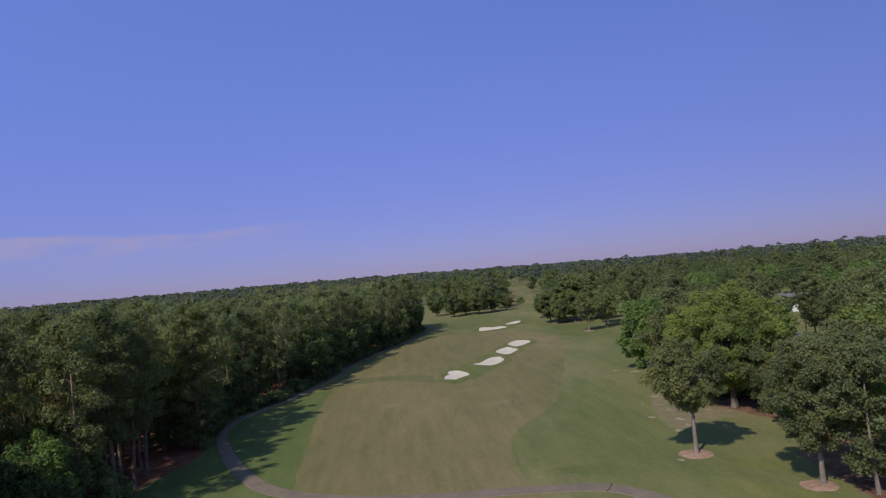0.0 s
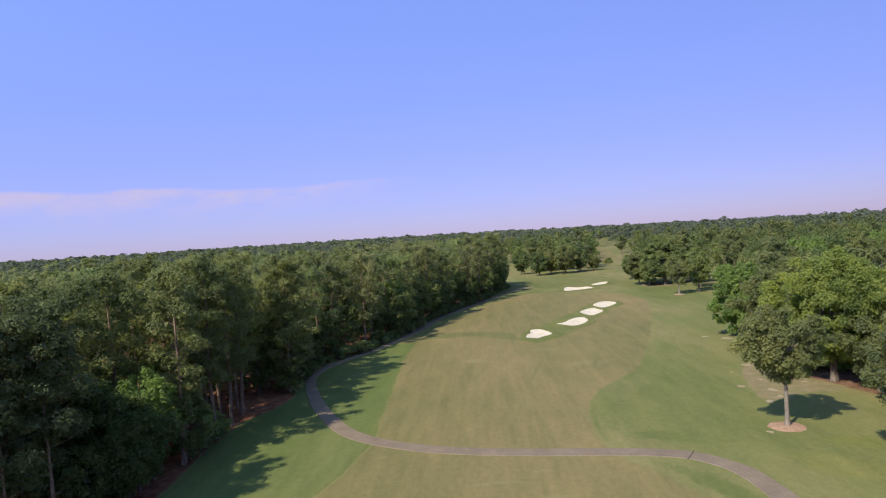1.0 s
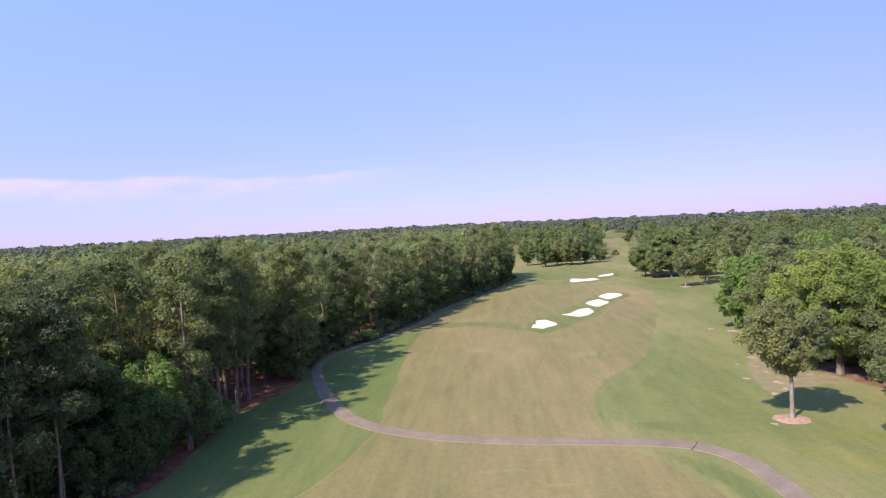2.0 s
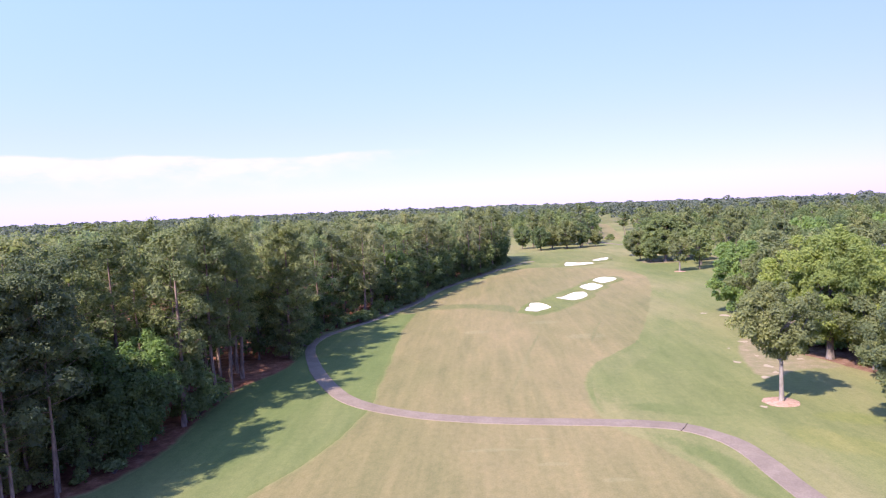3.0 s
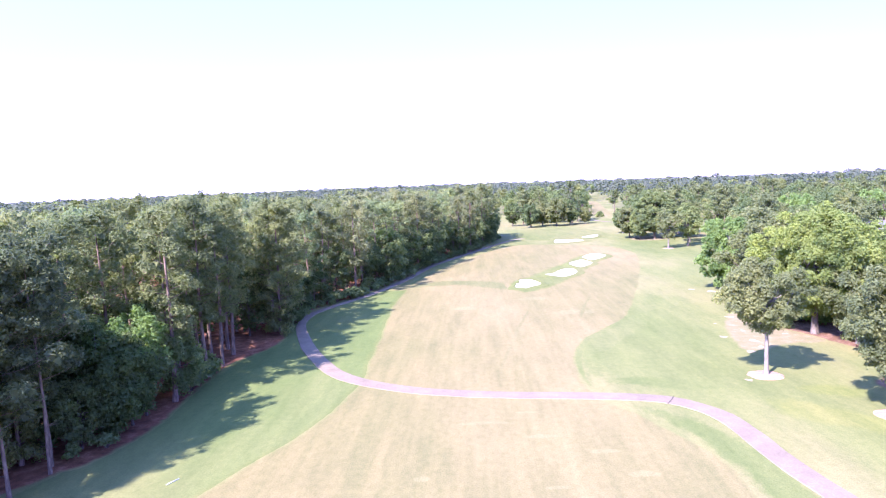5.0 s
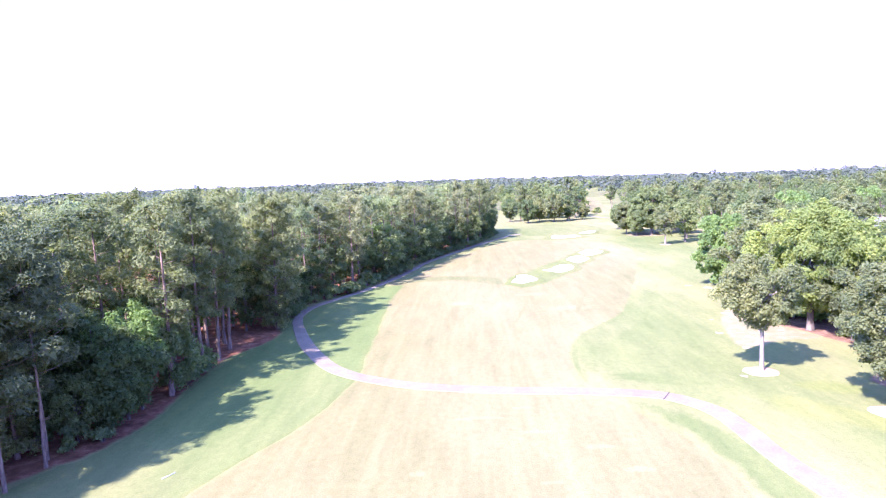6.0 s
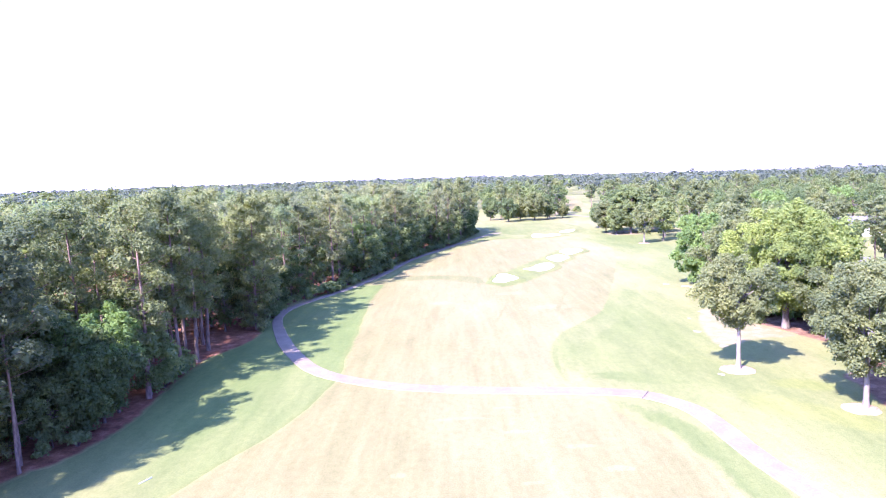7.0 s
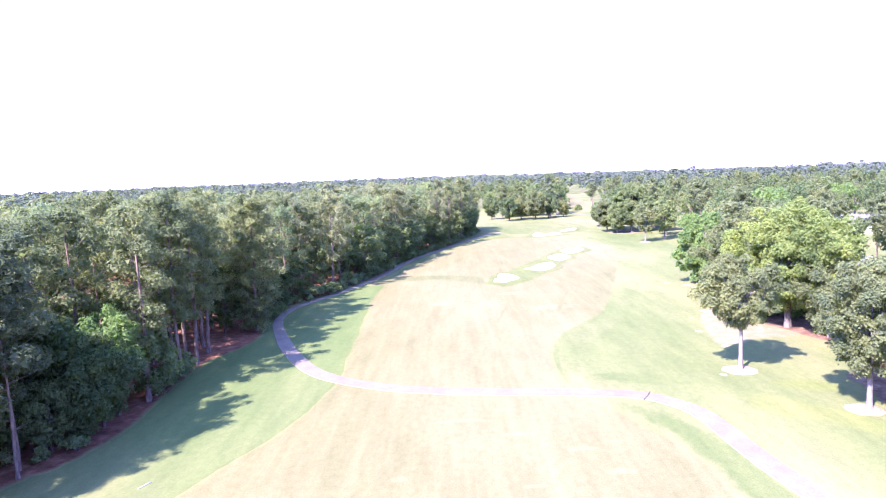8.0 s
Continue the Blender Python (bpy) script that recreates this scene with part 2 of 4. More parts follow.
def part(name, me, mat, parent=None, label=""):
    ob = new(name, me)
    me.materials.append(mat)
    if parent:
        ob.parent = parent
    if label:
        tagged(ob, label)
    return ob


def structure(name, me, mat, label, category):
    return tagged(part(name, me, mat), label, category, "", "structure")


def smooth_line(points, step=0.7, closed=False):
    """A Catmull-Rom curve through the points, sampled about every step metres."""
    pts = [Vector(p) for p in points]
    k, out = len(pts), []
    for i in range(k if closed else k - 1):
        p0, p1, p2, p3 = (pts[(i + d) % k] if closed else pts[min(max(i + d, 0), k - 1)] for d in (-1, 0, 1, 2))
        for s in range(n := max(2, int((p2 - p1).length / step))):
            t = s / n
            out.append(0.5 * (2 * p1 + (p2 - p0) * t + (2 * p0 - 5 * p1 + 4 * p2 - p3) * t * t + (3 * p1 - p0 - 3 * p2 + p3) * t ** 3))
    return out if closed else out + [pts[-1]]


def patch(points, z, ragged=0.15, step=0.7, fade=0.9):
    """A flat sheet inside a smooth closed line with a slightly ragged rim over which it fades into the grass."""
    line = smooth_line([(x, y, 0) for x, y in points], step, True)
    rim = []
    for p in line:
        w = noise.noise_vector(Vector((p.x, p.y, 3.0)) * 0.9) * ragged + noise.noise_vector(Vector((p.x, p.y, 9.0)) * 0.2) * ragged * 2
        rim.append((p.x + w.x, p.y + w.y, z))
    k = len(rim)
    turn = sum(rim[i][0] * rim[(i + 1) % k][1] - rim[(i + 1) % k][0] * rim[i][1] for i in range(k))
    inner = []
    for i in range(k):
        d = (line[(i + 3) % k] - line[i - 3]).normalized() * (1 if turn > 0 else -1)
        inner.append((rim[i][0] - d.y * fade, rim[i][1] + d.x * fade, z))
    verts = rim + inner
    faces = [(i, (i + 1) % k, k + (i + 1) % k, k + i) for i in range(k)] + [tuple(range(k, 2 * k))]
    me = mesh_of("patch", verts, faces)
    bm = bmesh.new()
    bm.from_mesh(me)
    bmesh.ops.recalc_face_normals(bm, faces=bm.faces)
    if max(bm.faces, key=lambda f: f.calc_area()).normal.z < 0:
        bmesh.ops.reverse_faces(bm, faces=bm.faces)
    bm.to_mesh(me)
    bm.free()
    edge = me.attributes.new("edge", "FLOAT", "POINT")
    edge.data.foreach_set("value", [0.0] * k + [1.0] * k)
    return me


def strip(line, half, z, step=0.7):
    """A long flat sheet along a line, half metres wide to either side where it is broadest, that fades into the grass along its rim."""
    pts = smooth_line([(x, y, 0) for x, y in line], step)
    verts, edge, k = [], [], len(pts) - 1
    for i, p in enumerate(pts):
        d = (pts[min(i + 1, k)] - pts[max(i - 1, 0)]).normalized()
        w = half * (0.08 + 0.92 * abs(math.sin(math.pi * i / k)) ** 0.5) * (1 + 0.25 * noise.noise(Vector((p.x, p.y, 5.0)) * 0.3))
        for off, inner in ((-1.0, 0.0), (-0.35, 1.0), (0.35, 1.0), (1.0, 0.0)):
            verts.append((p.x + d.y * w * off, p.y - d.x * w * off, z))
            edge.append(inner * min(1.0, 4 * i / k, 4 * (k - i) / k))
    me = mesh_of("strip", verts, [(4 * i + s, 4 * i + s + 1, 4 * i + s + 5, 4 * i + s + 4) for i in range(k) for s in range(3)])
    if me.polygons[0].normal.z < 0:
        me.flip_normals()
    me.attributes.new("edge", "FLOAT", "POINT").data.foreach_set("value", edge)
    return me


def tube(path, radii, sides=8):
    """Vertices and faces of a tapered, closed limb along a path."""
    verts, faces = [], []
    for i, (p, r) in enumerate(zip(path, radii)):
        d = (Vector(path[min(i + 1, len(path) - 1)]) - Vector(path[max(i - 1, 0)])).normalized()
        a = d.cross((0.3, 0.9, 0.1)).normalized()
        b = d.cross(a)
        verts += [Vector(p) + (a * math.cos(w) + b * math.sin(w)) * r for w in (2 * math.pi * s / sides for s in range(sides))]
    for i in range(len(path) - 1):
        for s in range(sides):
            q = (s + 1) % sides
            faces.append((i * sides + s, i * sides + q, (i + 1) * sides + q, (i + 1) * sides + s))
    faces.append(tuple(range((len(path) - 1) * sides, len(path) * sides)))
    return verts, faces


def joined(tubes):
    verts, faces = [], []
    for v, f in tubes:
        faces += [tuple(i + len(verts) for i in face) for face in f]
        verts += v
    return verts, faces


def unit(a):
    return a / np.maximum(np.linalg.norm(a, axis=-1, keepdims=True), 1e-9)


def leaf_corners(rng, centre, facing, length, width, ruffle=0.65):
    """Pointed leaf sprays: a drooping three-cornered blade at each centre, facing roughly that way."""
    k = len(centre)
    nrm = unit(facing + rng.normal(0, ruffle, (k, 3)))
    along = unit(np.cross(nrm, rng.normal(0, 1, (k, 3))))
    side = np.cross(nrm, along)
    length, width = length[:, None] / 2, width[:, None] / 2
    return np.stack([centre + along * length - nrm * length * 0.3, centre - along * length * 0.8 + side * width, centre - along * length * 0.8 - side * width], 1)


def clump_leaves(rng, centres, radii, per, size, flat=0.7, shape=(1.0, 0.8), core=7, soft=False):
    """Leaf sprays over the shells of many clumps, and a few broad ones in their dark hearts; per: sprays for a clump of radius 1."""
    counts = np.maximum(6, (per * radii ** 2).astype(int))
    which = np.repeat(np.arange(len(centres)), counts)
    d = unit(rng.normal(0, 1, (len(which), 3)))
    d[:, 2] = np.where(d[:, 2] < -0.6, -d[:, 2], d[:, 2])
    r = radii[which][:, None] * ((0.3 + 0.8 * rng.random((len(which), 1)) ** 0.7) if soft else (0.5 + 0.58 * rng.random((len(which), 1)) ** 0.8))
    place = centres[which] + d * r * np.array([1, 1, flat])
    s = size * (0.65 + 0.7 * rng.random(len(which)))
    shell = leaf_corners(rng, place, d + np.array([0, 0, 0.4]), s * shape[0], s * shape[1], 0.62 if soft else 0.5)
    deep = np.repeat(np.arange(len(centres)), core)
    heart = centres[deep] + rng.normal(0, 0.24, (len(deep), 3)) * radii[deep][:, None] * np.array([1, 1, flat])
    wide = np.minimum(radii[deep] * (0.5 + 0.25 * rng.random(len(deep))), 3.2 * size)
    return np.concatenate([shell, leaf_corners(rng, heart, rng.normal(0, 1, (len(deep), 3)), wide, wide, 0.1)])


# ---- trees ----
def broadleaf(name, seed, height, radius, base, leaf, mat, barkmat, trunk_r, clumps=60, per=90, lean=(0.0, 0.0), flat=0.95, low=0.0, rise=0.35):
    """A broadleaf tree: trunk, limbs and a crown of leaf sprays in uneven clumps. base: where the crown begins."""
    rng = np.random.default_rng(seed)
    root = new(name)
    mid, half = (height + base) / 2, (height - base) / 2
    d = unit(rng.normal(0, 1, (clumps, 3)))
    reach = 0.45 + 0.45 * rng.random(clumps) ** 0.6
    swell = 1 + 0.16 * np.sin(3 * np.arctan2(d[:, 1], d[:, 0]) + seed) + 0.1 * np.sin(5 * np.arctan2(d[:, 1], d[:, 0]) + 2.3 * seed)
    taper = np.where(d[:, 2] < 0, 1 - 0.15 * -d[:, 2] + low * -d[:, 2], 1.0)
    centres = np.stack([d[:, 0] * radius * reach * swell * taper + lean[0], d[:, 1] * radius * reach * swell * taper + lean[1], mid + d[:, 2] * half * (reach + 0.06)], 1)
    radii = radius * (0.2 + 0.14 * rng.random(clumps)) * (60 / max(60, clumps)) ** 0.45
    tilt = rng.normal(0, 0.012, 2)
    spine = [(tilt[0] * z + lean[0] * (z / mid) ** 2, tilt[1] * z + lean[1] * (z / mid) ** 2, z) for z in np.linspace(-0.2, mid + half * rise, 9)]
    flare = [trunk_r * w for w in (1.45, 1.0, 0.94, 0.87, 0.76, 0.58, 0.4, 0.25, 0.12)]
    limbs = [tube(spine, flare, 10)]
    for c in centres[:: max(1, clumps // (22 if clumps > 60 else 12))]:
        foot = Vector(spine[min(8, 4 + int(rng.integers(0, 4)))])
        tip = Vector(c)
        bow = (foot + tip) / 2 + Vector((0, 0, -0.06 * (tip - foot).length))
        limbs.append(tube([foot, (foot + bow) / 2, bow, tip], [trunk_r * 0.42, trunk_r * 0.32, trunk_r * 0.22, trunk_r * 0.06], 4))
    part("trunk", mesh_of("trunk", *joined(limbs), True), barkmat, root)
    part("crown", leaves_mesh("crown", clump_leaves(rng, centres, radii, per, leaf, flat, core=4 if leaf < 0.4 else 6, soft=leaf < 0.4)), mat, root)
    return root


def pine(name, seed, height, radius, base, mat, trunk_r, per=118, spray=0.3, whorls=27, tuft=1.0, loose=0.0):
    """A tall pine: a bare lower trunk with dead stubs, upturned branches and tufts of needles at their ends."""
    rng = np.random.default_rng(seed)
    root = new(name)
    tilt = rng.normal(0, 0.012, 2)
    spine = [(tilt[0] * z + 0.12 * math.sin(z * 0.4 + seed), tilt[1] * z + 0.1 * math.cos(z * 0.33 + seed), z) for z in np.linspace(-0.2, height - 0.4, 10)]
    limbs, centres, radii = [tube(spine, [trunk_r * (1.3 if i == 0 else 1.05 - 0.1 * i) for i in range(10)], 7)], [], []
    z, turn = base, rng.random() * 6
    while z < height - 0.3:
        f = (z - base) / (height - base)
        reach = radius * (0.45 + 1.5 * f if f < 0.35 else 0.72 * math.sqrt((1.02 - f) / 0.67) + 0.3) * (0.7 - 0.25 * loose + (0.5 + 0.5 * loose) * rng.random())
        turn += 2.2 + 0.7 * rng.random()
        out = Vector((math.cos(turn), math.sin(turn), 0.25 + 0.3 * f))
        at = z / (height - 0.4) * 9
        i = min(8, int(at))
        foot = Vector(spine[i]).lerp(Vector(spine[i + 1]), at - i)
        tip = foot + out * reach * 0.92
        limbs.append(tube([foot, foot + out * reach * 0.5 + Vector((0, 0, -0.05 * reach)), tip], [trunk_r * 0.3 * (1.1 - f), trunk_r * 0.2 * (1.1 - f), 0.02], 3))
        for s in (((1.0, 0.55) if loose else (1.0, 0.72, 0.42)) if reach > 1.2 else (0.9,)):
            side = Vector((-out.y, out.x, 0)) * rng.normal(0, 0.22 * reach)
            centres.append(foot.lerp(tip, s) + side * (0.5 if s == 1 else 1) + Vector((0, 0, 0.15 + rng.normal(0, 0.18))))
            radii.append((0.55 + 0.5 * rng.random()) * (0.7 + 0.1 * radius) * tuft)
        z += (height - base) / whorls * (0.7 + 0.6 * rng.random())
    for k in range(5):   # the rounded top
        w = turn + 1.26 * k
        centres.append(Vector(spine[-1]) + (Vector((0, 0, -0.1)) if k == 0 else Vector((0.85 * math.cos(w), 0.85 * math.sin(w), -0.75 - 0.35 * (k % 2)))))
        radii.append(0.95 if k == 0 else 1.05)
    for k in range(5):
        w, f = rng.random() * 6.3, Vector(spine[1 + k % 3])
        limbs.append(tube([f, f + Vector((math.cos(w) * 1.1, math.sin(w) * 1.1, 0.2))], [0.04, 0.012], 3))
    part("trunk", mesh_of("trunk", *joined(limbs), True), mat[1], root)
    part("crown", leaves_mesh("crown", clump_leaves(rng, np.array([tuple(c) for c in centres]), np.array(radii), per, spray, 0.8, (1.15, 0.6), 8)), mat[0], root)
    return root


def shrub(name, seed, height, radius, leaf, mat, clumps=16, per=70):
    rng = np.random.default_rng(seed)
    root = new(name)
    d = unit(rng.normal(0, 1, (clumps, 3)))
    d[:, 2] = np.abs(d[:, 2])
    centres = d * np.array([radius, radius, height * 0.72]) * (0.45 + 0.3 * rng.random((clumps, 1))) + np.array([0, 0, height * 0.14])
    stems = [tube([(0, 0, -0.1), tuple(c * 0.5), tuple(c)], [0.06, 0.04, 0.015], 4) for c in centres[::2]]
    part("stem", mesh_of("stem", *joined(stems), True), OAK_BARK, root)
    part("foliage", leaves_mesh("foliage", clump_leaves(rng, centres, np.full(clumps, 0.38) * radius * (0.8 + 0.5 * rng.random(clumps)), per, leaf, 0.8)), mat, root)
    return root


def plant(kinds, spots, label, category, group, rng, spread=0.14):
    """Sets trees of these kinds at the spots (x, y): the first of each kind stands itself, the rest are copies."""
    own = {}
    for x, y, *size in spots:
        i = int(rng.integers(0, len(kinds)))
        ob, scale = kinds[i], (size[0] if size else 1.0) * (1 + spread * (rng.random() - 0.5) * 2)
        m = Matrix.LocRotScale((x, y, 0), Euler((0, 0, rng.random() * 6.28)), Vector((scale * (0.92 + 0.16 * rng.random()), scale * (0.92 + 0.16 * rng.random()), scale)))
        if i in own:
            copy_thing(ob, m)
        else:
            own[i] = m
            tagged(ob, label if isinstance(label, str) else label[i], category, group)
    for i, ob in enumerate(kinds):
        if i in own:
            ob.matrix_basis = own[i]
        else:
            for o in (*ob.children_recursive, ob):
                bpy.data.objects.remove(o)


# ---- the ground: one sheet to the horizon, tilted far off to fit the camera's skyline ----
def land_z(x, y):
    r = math.hypot(x, y)
    s = min(1.0, max(0.0, (r - 500) / 1900))
    side = 1.0 - 2.4 / (1 + math.exp((13 - math.degrees(math.atan2(x, y))) / 9))
    return 12.0 * side * s * s * (3 - 2 * s)


def build_ground():
    rings, spokes = [0] + [12 * 1.13 ** k for k in range(50) if 12 * 1.13 ** k < 4700] + [4800], 96
    verts, faces = [(0, 0, 0)], []
    for r in rings[1:]:
        for s in range(spokes):
            a = 2 * math.pi * s / spokes
            x, y = r * math.sin(a), r * math.cos(a)
            verts.append((x, y, land_z(x, y)))
    for s in range(spokes):
        faces.append((0, 1 + (s + 1) % spokes, 1 + s))
    for k in range(len(rings) - 2):
        for s in range(spokes):
            a, b, q = 1 + k * spokes, 1 + (k + 1) * spokes, (s + 1) % spokes
            faces.append((a + s, a + q, b + q, b + s))
    structure("ground", mesh_of("ground", verts, faces, True), ROUGH, "green and straw-coloured mown rough grass of a golf course", "ground")


build_ground()

# The tan, half-dormant fairway, wasp-waisted where the cart path crosses it.
FAIRWAY_LINE = [(-11.2, 80.8), (-11.9, 92.6), (-12.3, 106.5), (-13.3, 125.8), (-12.6, 145.4), (-9.2, 168.5), (-1.1, 196.5), (10, 225.7), (20.5, 237.7),
                (33, 231), (45.3, 222.3), (49.7, 202.2), (45.9, 177.6), (38.5, 148.7), (30.8, 122.6), (26, 108.6), (20.9, 100.6), (17.3, 94.9), (15, 87.8),
                (14.1, 81.6), (14, 75), (14.6, 70), (17.3, 65.5), (18.9, 61.4), (20.2, 58.3), (21.1, 55.1), (21.3, 50), (20, 40), (16, 27), (3, 20), (-14, 26), (-20, 40),
                (-18.9, 50), (-16.6, 56.8), (-15.2, 59.8), (-13.7, 63.5), (-12.3, 69.9), (-11.3, 76)]
structure("lush_rough", patch([(-44, 18), (-36, 44), (-32, 60), (-30.5, 80), (-28.5, 100), (-29, 118), (-23, 138), (-18, 144), (-11, 142), (-9, 126), (-9, 106), (-8, 85), (-9, 70), (-13, 55), (-15, 40), (-14, 18)], 0.002, 0.2, 1.0, 0.8),
          LUSH, "greener mown rough between the fairway and the woods", "grass")
structure("fairway", patch(FAIRWAY_LINE, 0.008, 0.12, fade=0.55), FAIRWAY, "tan half-dormant mown fairway grass with mower streaks", "fairway")
for line, half, z in (([(15.4, 69.6), (18.6, 66.4), (21, 62.6), (22.6, 57.5), (23.4, 51), (23.6, 43), (25, 32)], 2.3, 0.0026), ([(14.6, 73), (15.8, 80), (17, 87), (20, 94.5), (24.6, 101.5), (29.4, 110), (34, 122), (38, 134)], 2.9, 0.0026),
                      ([(15.5, 76.2), (20, 75.6), (25, 73.6), (28.4, 74.4), (31, 78)], 2.6, 0.0032), ([(33, 84), (30, 94), (30.5, 104), (34, 116)], 2.4, 0.0038)):
    structure("green_rough", strip(line, half, z), DEEP, "deeper green band of rough grass beside the fairway", "grass")
for line, half in (([(30.4, 70), (32.6, 65), (36, 61.6), (39, 57)], 3.2), ([(34, 71.4), (37.4, 70.8), (41, 69)], 2.2)):
    structure("sunny_grass", strip(line, half, 0.003), SUNNY, "bright yellow-green mown grass near the young oaks", "grass")
structure("olive_grass", strip([(-16, 146), (-8, 151), (-2, 152.5), (4, 149.5), (10, 142), (16, 138.5)], 5.0, 0.0115), OLIVE, "olive-green strip of grass running to the bunkers", "grass")
TURF_RNG = np.random.default_rng(31)
bleached = [(2.6, 64.3, 3.2, 0.5)] + [(TURF_RNG.uniform(-9, 15), TURF_RNG.uniform(47, 67), TURF_RNG.uniform(0.8, 1.8), TURF_RNG.uniform(0.3, 0.7)) for _ in range(9)] + [(TURF_RNG.uniform(-5, 20), TURF_RNG.uniform(112, 136), TURF_RNG.uniform(2, 4), TURF_RNG.uniform(1.4, 2.8)) for _ in range(4)]
for k, (x, y, long, wide) in enumerate(bleached):
    structure("bleached_grass", strip([(x - long, y - 0.3 * wide), (x, y + 0.2 * wide), (x + long, y - 0.1 * wide)], wide, 0.009 + 0.0003 * (k % 5), 0.3), BLEACHED, "sun-bleached straw-coloured patch in the fairway grass", "grass")
for line in ([(12.2, 124), (11.1, 115.9), (8.8, 104), (6.9, 92.9), (5.4, 84), (4.7, 77.7)], [(24.5, 130), (21.5, 120), (19.6, 112), (18.6, 106)]):
    structure("mower_track", strip(line, 0.4, 0.0106), TRACK, "faint darker track pressed into the fairway grass", "grass")
structure("fairway_lip", strip([(15.6, 71.6), (14.3, 75), (14.4, 81.6), (15.4, 88), (17.7, 95), (21.3, 100.7), (26.4, 108.8)], 0.5, 0.0102), DEEP, "thin dark green lip of longer grass along the fairway", "grass")
FRINGE_LINE = [(x + (-0.3 if 13 < x and y < 110 else -0.9 if x < -8 else 0), y) for x, y in FAIRWAY_LINE]
structure("fairway_fringe", patch(FRINGE_LINE, 0.004, 0.15, fade=1.1), FRINGE, "thin darker green fringe of longer grass round the fairway", "grass")
structure("bunker_surround", patch([(8.9, 148), (10.6, 136.4), (15.8, 137.3), (23.2, 148.5), (34.4, 175.3), (42.5, 193), (41, 202), (33, 198), (24, 178), (15, 160)], 0.012, 0.2, fade=2.2),
          VERGE, "green longer grass around the sand bunkers", "grass")
structure("green", patch([(20, 262), (30, 248), (42, 246), (54, 254), (58, 275), (55, 299), (43, 312), (28, 312), (17, 292)], 0.006, 0.1, fade=2.5), GREEN, "smooth green putting surface beyond the bunkers", "green")


# ---- a thin bank of cloud low over the woods ----
def cloud_bank():
    m, n, l, b = material("thin_cloud", 1.0, 0.0)
    b.inputs["Base Color"].default_value = (0, 0, 0, 1)
    # the cloud glows by itself in place of sunlight on it
    b.inputs["Emission Color"].default_value, b.inputs["Emission Strength"].default_value = (1.0, 0.78, 0.9, 1), 0.65
    puff = noise_of(n, l, 0.0035, 6, (1, 1, 2.6), 0.6)
    at, mul, cut = n.new("ShaderNodeAttribute"), n.new("ShaderNodeMath"), n.new("ShaderNodeMapRange")
    at.attribute_name = "body"
    mul.operation = "MULTIPLY"
    l.new(puff, mul.inputs[0])
    l.new(at.outputs["Fac"], mul.inputs[1])
    l.new(mul.outputs[0], cut.inputs[0])
    cut.interpolation_type = "SMOOTHSTEP"
    cut.inputs[1].default_value, cut.inputs[2].default_value, cut.inputs[4].default_value = 0.1, 0.55, 0.46
    clear, blend = n.new("ShaderNodeBsdfTransparent"), n.new("ShaderNodeMixShader")
    l.new(cut.outputs[0], blend.inputs[0])
    l.new(clear.outputs[0], blend.inputs[1])
    l.new(b.outputs[0], blend.inputs[2])
    l.new(blend.outputs[0], n["Material Output"].inputs[0])
    cols, rows_, verts, faces, body = 90, 24, [], [], []
    for i in range(cols + 1):
        u = i / cols
        az = radians(-62 + 72 * u)
        crest = 0.72 + 0.1 * noise.noise(Vector((u * 7, 0.3, 0))) + 0.05 * noise.noise(Vector((u * 19, 4.0, 0))) - 0.1 * max(0.0, u - 0.5)
        ends = min(1.0, max(0.16, (0.9 - u) / 0.3)) * min(1.0, (1 - u) / 0.2)
        for j in range(rows_ + 1):
            v = j / rows_
            up = radians(1.0 + 6.4 * v)
            verts.append((4300 * math.sin(az), 4300 * math.cos(az), 22 + 4300 * math.tan(up)))
            over = (crest - v) / 0.07
            body.append(ends * min(1.0, max(0.0, over)) * min(1.0, 0.15 + 1.5 * v ** 1.6))
    for i in range(cols):
        for j in range(rows_):
            k = i * (rows_ + 1) + j
            faces.append((k, k + 1, k + rows_ + 2, k + rows_ + 1))
    me = mesh_of("backdrop_cloud", verts, faces, True)
    me.attributes.new("body", "FLOAT", "POINT").data.foreach_set("value", body)
    structure("backdrop_cloud", me, m, "thin pinkish bank of cloud low in the sky", "cloud")


cloud_bank()


# ---- the cart path ----
def ribbon(line, width, z, thick):
    pts = smooth_line([(x, y, 0) for x, y in line], 1.0)
    verts, faces = [], []
    for i, p in enumerate(pts):
        d = (pts[min(i + 1, len(pts) - 1)] - pts[max(i - 1, 0)]).normalized()
        n = Vector((-d.y, d.x, 0))
        w = width / 2 * (1 - 0.28 * min(1.0, max(0.0, (p.y - 95) / 18))) + 0.06 * noise.noise(p * 0.35)
        for off, h in ((w + 0.08, z - thick), (w, z), (0, z + 0.025), (-w, z), (-w - 0.08, z - thick)):
            verts.append((p.x + n.x * off, p.y + n.y * off, h))
    for i in range(len(pts) - 1):
        for s in range(4):
            faces.append((i * 5 + s, i * 5 + s + 1, i * 5 + s + 6, i * 5 + s + 5))
    me = mesh_of("ribbon", verts, faces)
    if me.polygons[0].normal.z < 0:
        me.flip_normals()
    return me


